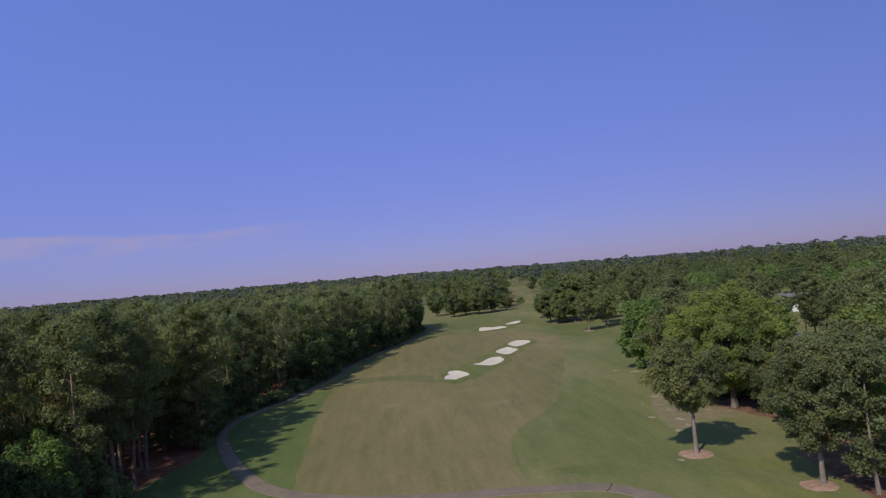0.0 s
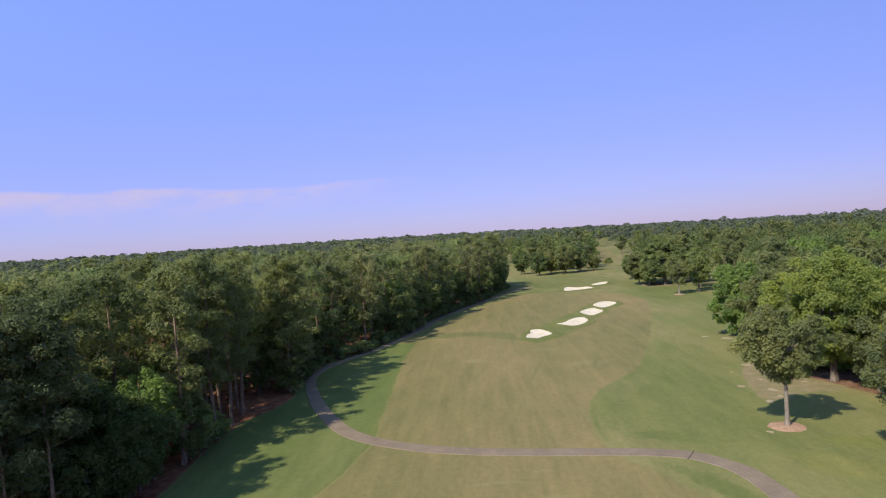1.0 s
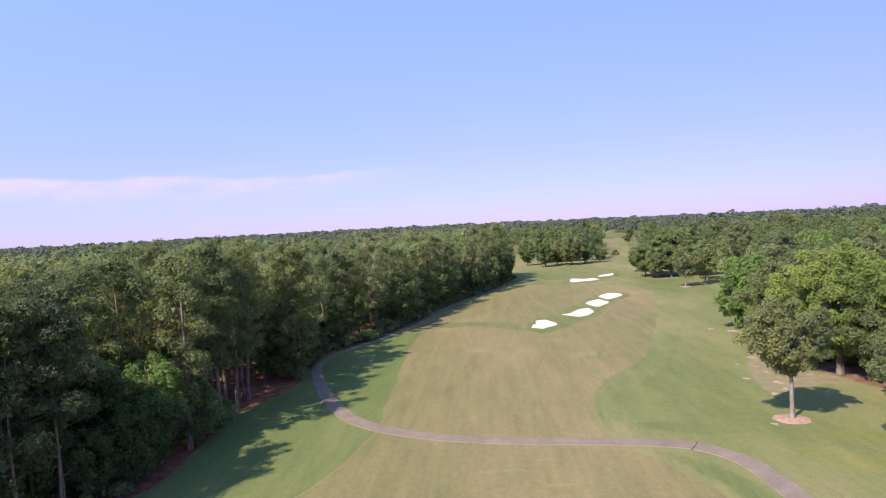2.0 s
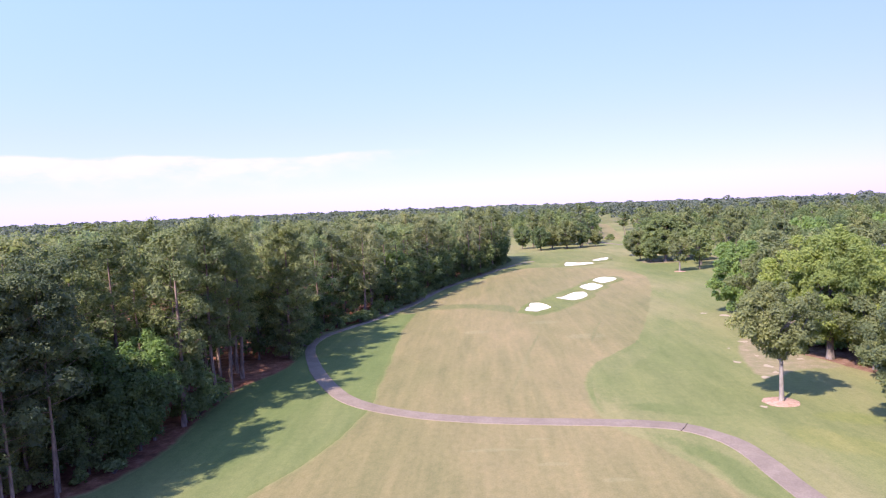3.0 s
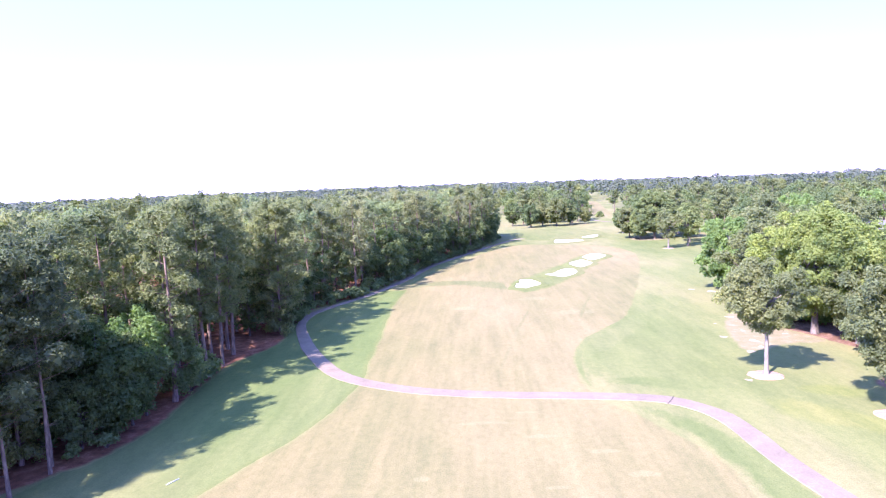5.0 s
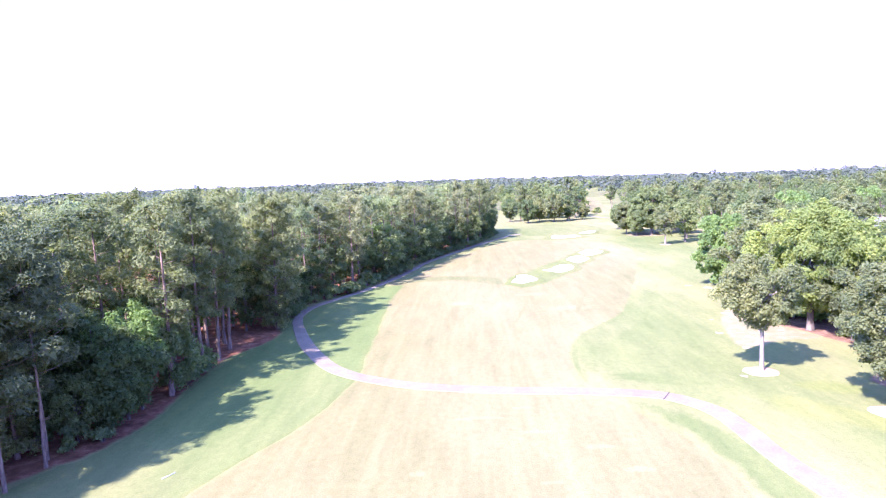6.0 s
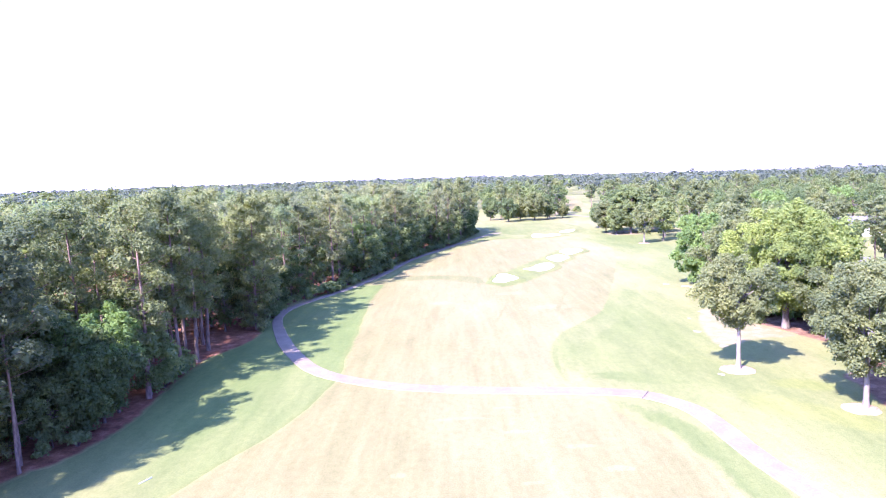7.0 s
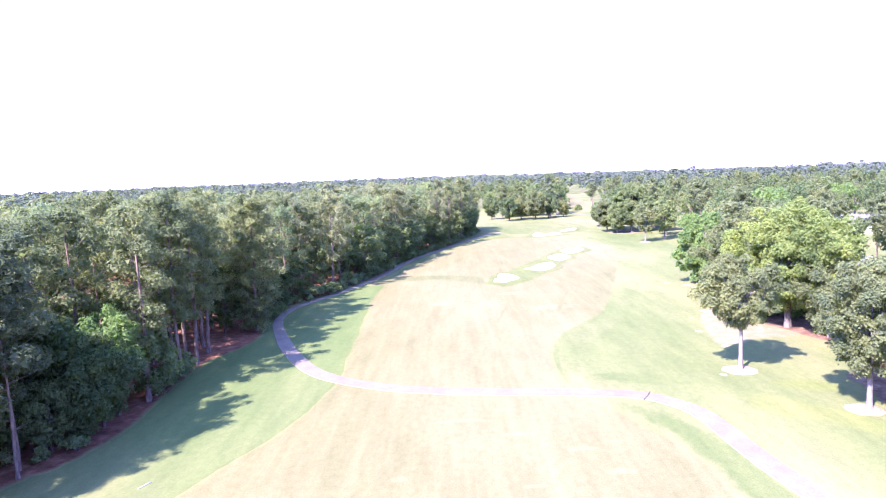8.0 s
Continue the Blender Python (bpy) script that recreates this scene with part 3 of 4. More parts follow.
PATH_LINE = [(33, 25), (29.5, 38), (27, 46), (25.8, 51.8), (25.3, 56.3), (25.1, 60.3), (24.5, 64.4), (23.0, 67.2), (21.0, 69.2), (17.5, 70.4), (12, 71.3), (6.2, 72), (0.4, 73.1), (-5.2, 74.9), (-11, 78.3), (-15.0, 82.4),
             (-18.4, 88.5), (-21.4, 95), (-24.2, 102.5), (-26.6, 110), (-27.6, 116.5), (-26.9, 123), (-24, 130.5), (-19, 143), (-14.5, 160), (-9.4, 186), (-2, 208), (8, 236), (17, 258), (22, 264)]
cart_path = structure("cart_path", ribbon(PATH_LINE, 2.0, 0.07, 0.1), ASPHALT, "pinkish-grey paved golf cart path winding across the fairway", "path")


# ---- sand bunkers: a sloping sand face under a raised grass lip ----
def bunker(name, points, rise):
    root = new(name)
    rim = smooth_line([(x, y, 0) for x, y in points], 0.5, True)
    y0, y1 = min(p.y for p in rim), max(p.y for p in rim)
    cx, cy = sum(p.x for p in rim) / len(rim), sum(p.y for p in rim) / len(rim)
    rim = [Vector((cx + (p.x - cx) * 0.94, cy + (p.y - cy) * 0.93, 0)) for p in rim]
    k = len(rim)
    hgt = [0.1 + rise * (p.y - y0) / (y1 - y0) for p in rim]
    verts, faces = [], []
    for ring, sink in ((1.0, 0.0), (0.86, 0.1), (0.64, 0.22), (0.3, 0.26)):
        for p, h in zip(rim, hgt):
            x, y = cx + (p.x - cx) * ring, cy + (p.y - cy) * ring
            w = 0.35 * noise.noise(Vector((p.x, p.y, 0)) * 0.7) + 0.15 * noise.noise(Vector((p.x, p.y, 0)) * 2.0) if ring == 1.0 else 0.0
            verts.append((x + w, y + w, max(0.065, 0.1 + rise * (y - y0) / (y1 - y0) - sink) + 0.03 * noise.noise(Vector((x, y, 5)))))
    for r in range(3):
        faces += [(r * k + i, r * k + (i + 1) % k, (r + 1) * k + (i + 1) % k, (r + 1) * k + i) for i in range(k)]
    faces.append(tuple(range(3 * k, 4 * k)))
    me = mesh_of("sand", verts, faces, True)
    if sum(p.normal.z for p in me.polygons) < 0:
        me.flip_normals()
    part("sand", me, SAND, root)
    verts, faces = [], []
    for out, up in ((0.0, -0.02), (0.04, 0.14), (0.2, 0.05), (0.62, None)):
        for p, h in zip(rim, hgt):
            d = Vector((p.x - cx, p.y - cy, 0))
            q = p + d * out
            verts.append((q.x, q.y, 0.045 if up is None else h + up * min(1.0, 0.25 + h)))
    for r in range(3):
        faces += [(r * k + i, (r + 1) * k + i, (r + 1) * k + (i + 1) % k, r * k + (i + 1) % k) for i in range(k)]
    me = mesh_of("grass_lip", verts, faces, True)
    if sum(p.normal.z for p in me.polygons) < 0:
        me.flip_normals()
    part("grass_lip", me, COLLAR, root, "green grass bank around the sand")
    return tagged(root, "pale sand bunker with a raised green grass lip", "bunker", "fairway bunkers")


# outlines traced along camera rays and squeezed to fit the camera's view
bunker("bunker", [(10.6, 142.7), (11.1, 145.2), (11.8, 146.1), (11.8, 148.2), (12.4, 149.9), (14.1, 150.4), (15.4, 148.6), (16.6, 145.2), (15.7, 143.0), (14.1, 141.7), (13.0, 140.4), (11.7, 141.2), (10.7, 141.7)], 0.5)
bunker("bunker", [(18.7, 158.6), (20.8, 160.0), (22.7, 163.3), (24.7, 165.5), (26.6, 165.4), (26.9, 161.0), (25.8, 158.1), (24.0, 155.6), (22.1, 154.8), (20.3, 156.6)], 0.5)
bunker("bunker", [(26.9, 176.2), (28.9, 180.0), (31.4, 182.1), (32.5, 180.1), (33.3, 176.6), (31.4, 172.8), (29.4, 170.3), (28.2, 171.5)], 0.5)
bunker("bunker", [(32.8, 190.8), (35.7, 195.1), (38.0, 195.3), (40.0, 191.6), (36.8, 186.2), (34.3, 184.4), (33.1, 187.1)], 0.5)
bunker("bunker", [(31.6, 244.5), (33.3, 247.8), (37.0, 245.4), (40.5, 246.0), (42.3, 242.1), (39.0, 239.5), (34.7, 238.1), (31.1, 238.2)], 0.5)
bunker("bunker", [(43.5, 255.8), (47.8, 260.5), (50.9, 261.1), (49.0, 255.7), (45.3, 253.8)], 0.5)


# ---- pine straw under the woods, bare soil and mulch ----
structure("pine_straw_floor", patch([(-60, 20), (-40, 30), (-36, 45), (-33.2, 54), (-30.4, 57.5), (-29.2, 63), (-29.2, 70), (-29.8, 78), (-30, 86), (-28.8, 91), (-27.4, 96), (-26.3, 101), (-28.6, 108), (-29.6, 118), (-27.5, 127),
          (-21, 143), (-17, 158), (-12, 184), (-4.5, 207), (5, 238), (9, 262), (0, 285), (-60, 300), (-110, 180), (-110, 60)], 0.005, 0.4), STRAW, "reddish-brown fallen pine straw under the woods", "ground")
structure("straw_floor_east", patch([(42, 53), (41, 58), (40.8, 62), (41.5, 68), (43, 72.5), (47, 76), (50, 81), (48.5, 87), (46, 92), (44.4, 97), (45.2, 104), (48, 112), (49, 124), (50.5, 129), (53, 133), (60, 140), (90, 120), (90, 60), (60, 48), (47, 48)], 0.005, 0.4),
          LITTER, "reddish-brown straw and bark litter under broadleaf trees", "ground")
structure("worn_ground", patch([(37.4, 98.8), (39.5, 104), (41.8, 108.6), (43.8, 108), (43.9, 102.4), (45.0, 97.7), (47.0, 93.4), (47.6, 90.6), (45.9, 88.8), (42.0, 88.7), (37.8, 86.3), (35.4, 86.8), (35.9, 91.7)], 0.009, 0.15, fade=0.9),
          BARE, "worn pinkish soil at the wood's edge", "ground")
for k, (x, y, r) in enumerate([(41.4, 106.1, 0.95), (35.6, 93.9, 0.7), (38.6, 91.3, 0.8), (42.4, 98.8, 0.6), (36.0, 86.1, 0.8), (44.2, 94.4, 0.7), (31.1, 74.7, 0.5), (39.5, 97.1, 0.5), (38.2, 88.2, 0.6), (37.6, 102.0, 0.4), (44.0, 132.2, 0.9), (47.0, 129.0, 1.3)]):
    ring = [(x + r * (0.7 + 0.3 * math.sin(2.1 * k + 3 * a)) * math.cos(a), y + 0.95 * r * math.sin(a) * (1 + 0.3 * math.cos(1.3 * k + 2 * a))) for a in (2 * math.pi * s / 9 for s in range(9))]
    structure("sandy_spot", patch(ring, 0.013, 0.06, 0.3, 0.16), SANDY, "small bare patch of pale sandy soil in the grass", "ground")


def mulch_ring(x, y, r, seed):
    """A low mound of bark mulch about a trunk."""
    verts, faces, sides = [(x, y, 0.16)], [], 40
    for ring, h in ((0.45, 0.15), (0.85, 0.1), (1.0, 0.0)):
        for k in range(sides):
            a = 2 * math.pi * k / sides
            q = r * ring * (1 + 0.1 * noise.noise(Vector((math.cos(a) * 2, math.sin(a) * 2, seed))))
            verts.append((x + q * math.cos(a), y + q * math.sin(a), h + 0.03 * noise.noise(Vector((q * math.cos(a) * 3, q * math.sin(a) * 3, seed)))))
    faces += [(0, 1 + k, 1 + (k + 1) % sides) for k in range(sides)]
    for ring in range(2):
        b = 1 + ring * sides
        faces += [(b + k, b + sides + k, b + sides + (k + 1) % sides, b + (k + 1) % sides) for k in range(sides)]
    tagged(part("mulch_bed", mesh_of("mulch_bed", verts, faces, True), MULCH), "round bed of pinkish bark mulch about a tree trunk", "mulch bed", "mulch beds")


mulch_ring(33.5, 76.2, 1.85, 1)
mulch_ring(39.0, 63.4, 1.6, 2)
mulch_ring(61.8, 206.5, 1.7, 3)
structure("far_fairway", patch([(74, 404), (84, 470), (103, 576), (119, 672), (127, 672), (118, 600), (104, 510), (90, 420), (84, 398)], 0.006, 0.4), FAIRWAY, "pale tan fairway of the next hole beyond the trees", "fairway")
structure("far_road", ribbon([(50, 400), (60, 384), (67, 366), (72, 345), (80, 330), (92, 322), (110, 318)], 3.2, 0.06, 0.1), ASPHALT, "pale paved road beyond the green", "road")
slot = part("drain", mesh_of("drain", *tube([(20.6, 68.0, 0.1), (21.2, 68.95, 0.125), (21.75, 70.0, 0.1)], [0.045, 0.05, 0.045], 8)), OAK_BARK)
tagged(slot, "dark drain bar set across the cart path", "drain")
white, wn_, wl_, wb_ = material("white_paint", 0.5, 0.4)
wl_.new(ramp(wn_, wl_, noise_of(wn_, wl_, 4.0), [(0.3, (0.7, 0.69, 0.66)), (0.7, (0.82, 0.81, 0.79))]), wb_.inputs["Base Color"])
stake = part("marker_stake", mesh_of("marker_stake", *joined([tube([(-22.0, 53.1, 0.04), (-21.75, 53.65, 0.04), (-21.5, 54.1, 0.04)], [0.035, 0.035, 0.035], 8), tube([(-21.5, 54.1, 0.04), (-21.47, 54.16, 0.04), (-21.45, 54.2, 0.04)], [0.045, 0.035, 0.005], 8)]), True), white)
tagged(stake, "white pole lying on the grass near the woods", "pole")

structure("worn_ground_far", patch([(58, 240), (61, 235.5), (67, 235), (73, 239), (75, 248), (68, 252), (61, 249)], 0.006, 0.4), BARE, "trampled brown soil under shade trees", "ground")

RNG = np.random.default_rng(11)
# ---- the left woods ----
EDGE = [(-52, -6), (-49, 12), (-44.5, 27), (-40.5, 38), (-37.2, 43.5), (-35.2, 48), (-34.2, 53), (-33.4, 58), (-32.4, 62), (-32.0, 68.5), (-32.2, 77.6), (-31.9, 84.3), (-31.2, 90), (-31, 95), (-30, 103), (-29.8, 111), (-29.6, 118), (-27.8, 127), (-22, 143), (-17.4, 158), (-12.3, 184), (-4.8, 207), (4.2, 236), (9.5, 261), (10.5, 284)]


def along_edge(offset, step, jitter, rng, start=0.0):
    """Spots at a distance inside the wood's edge."""
    line, out, run = smooth_line([(x, y, 0) for x, y in EDGE], 0.5), [], start
    for i in range(1, len(line)):
        run += (line[i] - line[i - 1]).length
        if run >= step:
            run = 0.0
            d = (line[i] - line[i - 1]).normalized()
            q = line[i] + Vector((-d.y, d.x, 0)) * (offset + rng.normal(0, jitter))
            out.append((q.x + rng.normal(0, jitter * 0.5), q.y + rng.normal(0, jitter * 0.5)))
    return out


near_pines = [pine("pine_tree", 100 + k, 18.9 + 0.38 * k, 2.9 + 0.35 * (k % 3), 5.6 + 1.1 * (k % 4), ((PINE, PINE, PINE, BROWN_PINE)[k % 4], PINE_BARK), 0.25, 128, 0.25, 25, 1.16, 0.25) for k in range(6)]
shaded_pines = [pine("pine_tree", 110 + k, 18.6 + 0.7 * k, 3.6, 4.6 + 1.4 * k, (SHADE_PINE, PINE_BARK), 0.15, 108, 0.26, 26, 1.18, 0.3) for k in range(3)]
mid_pines = [pine("pine_tree", 120 + k, 17.9 + 0.5 * k, 3.3 + 0.3 * (k % 3), 3.4 + 1.2 * (k % 4), ((LIT_PINE, PINE, BROWN_PINE)[k % 3], PINE_BARK), 0.25, 70, 0.33, 23, 1.18, 0.25) for k in range(6)]
back_pines = [pine("pine_tree", 140 + k, 18.7 + 0.5 * k, 3.9, 11.0, ((PINE, LIT_PINE, PINE, BROWN_PINE)[k], PINE_BARK), 0.25, 28, 0.48, 18, 1.25, 0.3) for k in range(4)]
# the two extra rows before y 60, mostly unseen, are added to cast shade
rows = [p for p in along_edge(0.3, 4.8, 0.6, RNG) if not 61 < p[1] < 74 and p[1] < 116] + [p for p in along_edge(5.4, 6.8, 1.2, RNG, 2) + along_edge(11, 7.2, 1.4, RNG, 1) if p[1] < 116] + [p for p in along_edge(8.2, 5.0, 1.2, RNG, 3) + along_edge(14.5, 5.2, 1.2, RNG, 1) if p[1] < 60]
# sizes fit the camera's skyline; unseen trees before y 39 are enlarged for shadow
tall_here = lambda y: 1.05 if y < 39 else 0.97 if y < 46 else 0.99 if y < 72 else (1.02 if y < 102 else 0.98)
rows = [p for p in rows if not (89 < p[1] < 104 and p[0] > -36.5)] + [(-31.6, 93.2), (-33.6, 96.5), (-31.0, 82.6), (-30.8, 87.2), (-34.6, 88.4), (-34.4, 47.2), (-33.4, 51.4), (-32.9, 55.8)]
glade = lambda x, y: any(math.hypot(x + 31.8 + 0.62 * s, y - 69.2 + 0.79 * s) < 3.4 for s in (2.5, 5, 7.5))   # a gap that lets the sun in
rows = [p for p in rows if not glade(*p)] + [(-30.6, 73.4)]
plant(shaded_pines, [(*p, tall_here(p[1])) for p in rows if p[1] < 58], "loblolly pine with shade-darkened needles at the edge of the woods", "pine tree", "pines of the woods", RNG, 0.06)
plant(near_pines, [(*p, tall_here(p[1])) for p in rows if p[1] >= 58], "tall loblolly pine with a bare reddish trunk at the fairway's edge", "pine tree", "pines of the woods", RNG, 0.06)
rows = [p for k, off in enumerate((1.6, 7.4, 13.6, 19.6)) for p in along_edge(off, 6.6 + 0.7 * k, 1.4, RNG, 2.1 * k) if p[1] >= 116]
plant(mid_pines, [(*p, 0.99) for p in rows], "tall loblolly pine along the cart path", "pine tree", "pines of the woods", RNG, 0.1)
rows = [p for k, off in enumerate((17.5, 24, 31, 37)) for p in along_edge(off, 7.4 + 0.5 * k, 1.8, RNG, k) if off < 22 and p[1] < 116 or 22 < off < 30 or off > 30 and 34 < p[1] < 122]
bend = [pine("pine_tree", 133, 20.5, 4.6, 0.5, (PINE, PINE_BARK), 0.26, 100, 0.3, 64)]
plant(bend, [(-28.5, 105.3), (-36.8, 57.6, 0.82), (-39.6, 47.6, 0.86), (-41, 59.5, 0.86)], "dense pine branched down to the ground", "pine tree", "pines of the woods", RNG, 0.0)
back_shaded = [pine("pine_tree", 146 + k, 18.6 + 0.8 * k, 3.9, 10.0, (SHADE_PINE, PINE_BARK), 0.25, 34, 0.44, 19, 1.2, 0.3) for k in range(2)]
plant(back_shaded, [(*p, 0.96 * tall_here(p[1])) for p in rows if p[1] < 70], "loblolly pine with shade-darkened needles standing deep in the woods", "pine tree", "pines of the woods", RNG, 0.09)
plant(back_pines, [(*p, 0.96 * tall_here(p[1])) for p in rows if p[1] >= 70], "tall loblolly pine standing deep in the woods", "pine tree", "pines of the woods", RNG, 0.09)
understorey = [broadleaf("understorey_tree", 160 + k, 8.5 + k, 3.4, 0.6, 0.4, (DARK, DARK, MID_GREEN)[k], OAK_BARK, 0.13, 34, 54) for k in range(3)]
front = [broadleaf("understorey_tree", 164 + k, 9.0 + k, 3.5, 0.4, 0.28, (MID_GREEN, DARK)[k], OAK_BARK, 0.13, 80, 200) for k in range(2)]
plant(front, [(-35.9, 59.7, 0.7), (-33.4, 60.8, 0.75), (-31.5, 62.9, 0.9), (-31.8, 66.5, 0.95), (-33, 69.0, 1.05), (-31.0, 74.6, 0.95), (-33.6, 64.6, 1.1)], "dense dark green broadleaf tree before the pines", "tree", "understorey trees", RNG, 0.06)
rows = [(-36, 71, 1.1), (-39, 60.5, 1.15), (-40.6, 64, 1.2), (-38.2, 66.2, 1.15), (-40.2, 56.4, 1.1), (-39.5, 50.5, 1.05), (-42, 46, 1.1), (-42.5, 56, 1.25), (-36.6, 63, 1.0), (-41, 41, 1.0), (-44, 80, 1.2), (-48, 88, 1.2), (-46, 94, 1.2), (-42, 86, 1.15), (-50, 79, 1.2), (-53, 85, 1.2), (-30.2, 112, 0.8), (-30.4, 117, 0.85), (-29.6, 122, 0.8)] + [p for p in along_edge(2.0, 5.5, 0.9, RNG) if p[1] > 104] + [(*p, 1.15) for p in along_edge(0.8, 5.5, 0.8, RNG, 2.5) if p[1] > 150] + [p for p in along_edge(6.5, 9, 1.0, RNG) if p[1] > 60] + [(*p, 1.1) for p in along_edge(13, 8.5, 1.2, RNG) if 40 < p[1] < 120]
plant(understorey, rows, "dark green broadleaf understorey tree below the pines", "tree", "understorey trees", RNG, 0.12)
edge_shrubs = [shrub("shrub", 180 + k, 2.6 + 0.5 * k, 1.7, 0.4, MID_GREEN, 16, 110) for k in range(3)]
rows = [(-28.4, 113.6, 0.75), (-28.8, 116.4, 0.85), (-28.6, 119.4, 0.8), (-31.2, 80.0, 1.35), (-31.6, 83.3, 1.3), (-30.6, 77.0, 1.1), (-31.2, 60.9, 0.6), (-33.2, 58.9, 0.5)] + [p for p in along_edge(-0.5, 3.0, 0.4, RNG) if p[1] > 122]
plant(edge_shrubs, rows, "dark green shrub at the foot of the woods", "shrub", "edge shrubs", RNG, 0.25)
leafy = broadleaf("understorey_tree", 168, 10.4, 4.0, 0.5, 0.27, LIME_SHADE, OAK_BARK, 0.15, 110, 230, low=0.2)
plant([leafy], [(-33.0, 66.2)], "dense mid-green broadleaf tree leafy down to the ground", "tree", "understorey trees", RNG, 0.0)
lime_tree = [broadleaf("young_tree", 190, 11.6, 2.6, 4.0, 0.26, LIME, OAK_BARK, 0.12, 46, 240)]
plant(lime_tree, [(-31.8, 69.2)], "young tree with sunlit yellow-green leaves among pines", "tree", "", RNG, 0.0)
lime_back = [broadleaf("young_tree", 191, 14, 4.2, 2.0, 0.6, LIME, OAK_BARK, 0.16, 36, 70)]
plant(lime_back, [(-19.5, 161)], "taller tree with bright yellow-green leaves at the woods' edge", "tree", "", RNG, 0.0)

# ---- the trees on the right of the fairway ----
lone = broadleaf("lone_tree", 7, 13.0, 4.4, 4.4, 0.22, GREY_GREEN, PALE_BARK, 0.24, 190, 420, rise=0.05)
plant([lone], [(33.6, 76.3)], "young oak standing alone in a ring of mulch", "tree", "", RNG, 0.0)
second = broadleaf("oak_tree", 8, 13.6, 4.3, 2.9, 0.22, GREY_GREEN, PALE_BARK, 0.24, 190, 420, rise=0.05)
plant([second], [(39.4, 63.4)], "young grey-green oak with a pale trunk in mulch", "tree", "", RNG, 0.0)
third = pine("pine_tree", 9, 12.5, 3.4, 1.8, (PINE, PALE_BARK), 0.2, 140, 0.28)
plant([third], [(42.0, 60.0)], "bushy young pine beside the oak", "pine tree", "", RNG, 0.0)
big = broadleaf("big_tree", 12, 17.4, 7.0, 1.6, 0.27, OAK, OAK_BARK, 0.42, 220, 380, low=0.15)
plant([big], [(47.8, 94)], "big spreading oak with sunlit olive-green leaves", "tree", "", RNG, 0.0)
oaks = [broadleaf("oak_tree", 20 + k, 14.0 + k, 5.4, 2.0, 0.36, (GREY_GREEN, OAK)[k], OAK_BARK, 0.3, 100, 150) for k in range(2)]
grey_oak = broadleaf("oak_tree", 22, 14.4, 5.6, 1.4, 0.34, GREY_GREEN, OAK_BARK, 0.3, 110, 190)
plant([grey_oak], [(47.6, 111)], "grey-green spreading oak beside the bright leafy tree", "tree", "trees beside the fairway", RNG, 0.0)
plant(oaks, [(54, 120, 0.9), (55, 100, 1.0), (51, 72, 0.95), (48.5, 82, 0.5), (50, 88, 0.7), (47, 62, 0.8), (49, 54, 0.9)], "broadleaf tree in the dense stand beside the fairway", "tree", "trees beside the fairway", RNG, 0.06)
rear_oaks = [broadleaf("oak_tree", 24 + k, 14.0 + k, 5.4, 2.0, 0.5, (OAK, GREY_GREEN)[k], OAK_BARK, 0.3, 60, 70) for k in range(2)]
plant(rear_oaks, [(56, 112, 1.0), (53, 82, 0.7), (55, 64, 0.95), (62, 76, 0.9), (60, 86, 0.8), (66, 90, 0.9), (70, 98, 0.9), (58, 106, 1.0), (56, 126, 0.9), (64, 122, 1.0), (74, 92, 1.0), (60, 54, 1.0), (62, 140, 1.0), (70, 130, 1.0)],
      "broadleaf tree at the back of the stand", "tree", "trees beside the fairway", RNG, 0.08)
plant([shrub("shrub", 64 + k, 3.0 + 0.6 * k, 2.2, 0.3, (MID_GREEN, LIME_SHADE)[k], 20, 110) for k in range(2)], [(45.4, 99.5, 0.9), (52.6, 98.4, 1.1), (55, 93, 1.1), (49.6, 101.5, 1.2), (47.4, 105.5, 1.0), (58, 89, 1.2), (44.2, 103, 0.7), (55.5, 84, 1.0), (51, 90.5, 0.7)],
      "green shrub in the shade below the oaks", "shrub", "shrubs below the oaks", RNG, 0.15)
limes = [broadleaf("light_tree", 33, 14.8, 5.0, 0.2, 0.36, LIME, OAK_BARK, 0.18, 130, 250, low=0.4)]
plant(limes, [(50.4, 131.4)], "leafy tree with bright green leaves down to the grass", "tree", "", RNG, 0.0)

# ---- the clump of oaks beyond, and the clump left of the far green ----
domes = [broadleaf("shade_tree", 40 + k, 15.5 + 1.2 * k, 6.6, 2.4, 0.6, (MID_GREEN, MID_GREEN, GREY_GREEN)[k], OAK_BARK, 0.32, 100, 70) for k in range(3)]
dome = broadleaf("shade_tree", 43, 16.8, 6.8, 2.4, 0.56, MID_GREEN, OAK_BARK, 0.4, 150, 90)
plant([dome], [(66.8, 240)], "big round-headed shade tree over trampled soil", "tree", "clump of shade trees", RNG, 0.0)
plant(domes, [(59.4, 246, 0.66), (61.5, 239, 0.64), (73, 244, 0.78), (66, 254, 0.8), (62.5, 270, 0.7), (78, 240, 0.7), (80, 256, 0.74)], "round-headed shade tree over trampled soil beside the fairway", "tree", "clump of shade trees", RNG, 0.06)
plant([broadleaf("shade_tree", 46, 12.5, 4.0, 3.0, 0.6, GREY_GREEN, PALE_BARK, 0.25, 40, 40), broadleaf("shade_tree", 47, 11.5, 4.4, 2.4, 0.66, MID_GREEN, OAK_BARK, 0.25, 40, 50)], [(61.8, 206.5), (69.5, 212), (74, 224)],
      "thin grey-green tree standing before the clump", "tree", "clump of shade trees", RNG, 0.05)
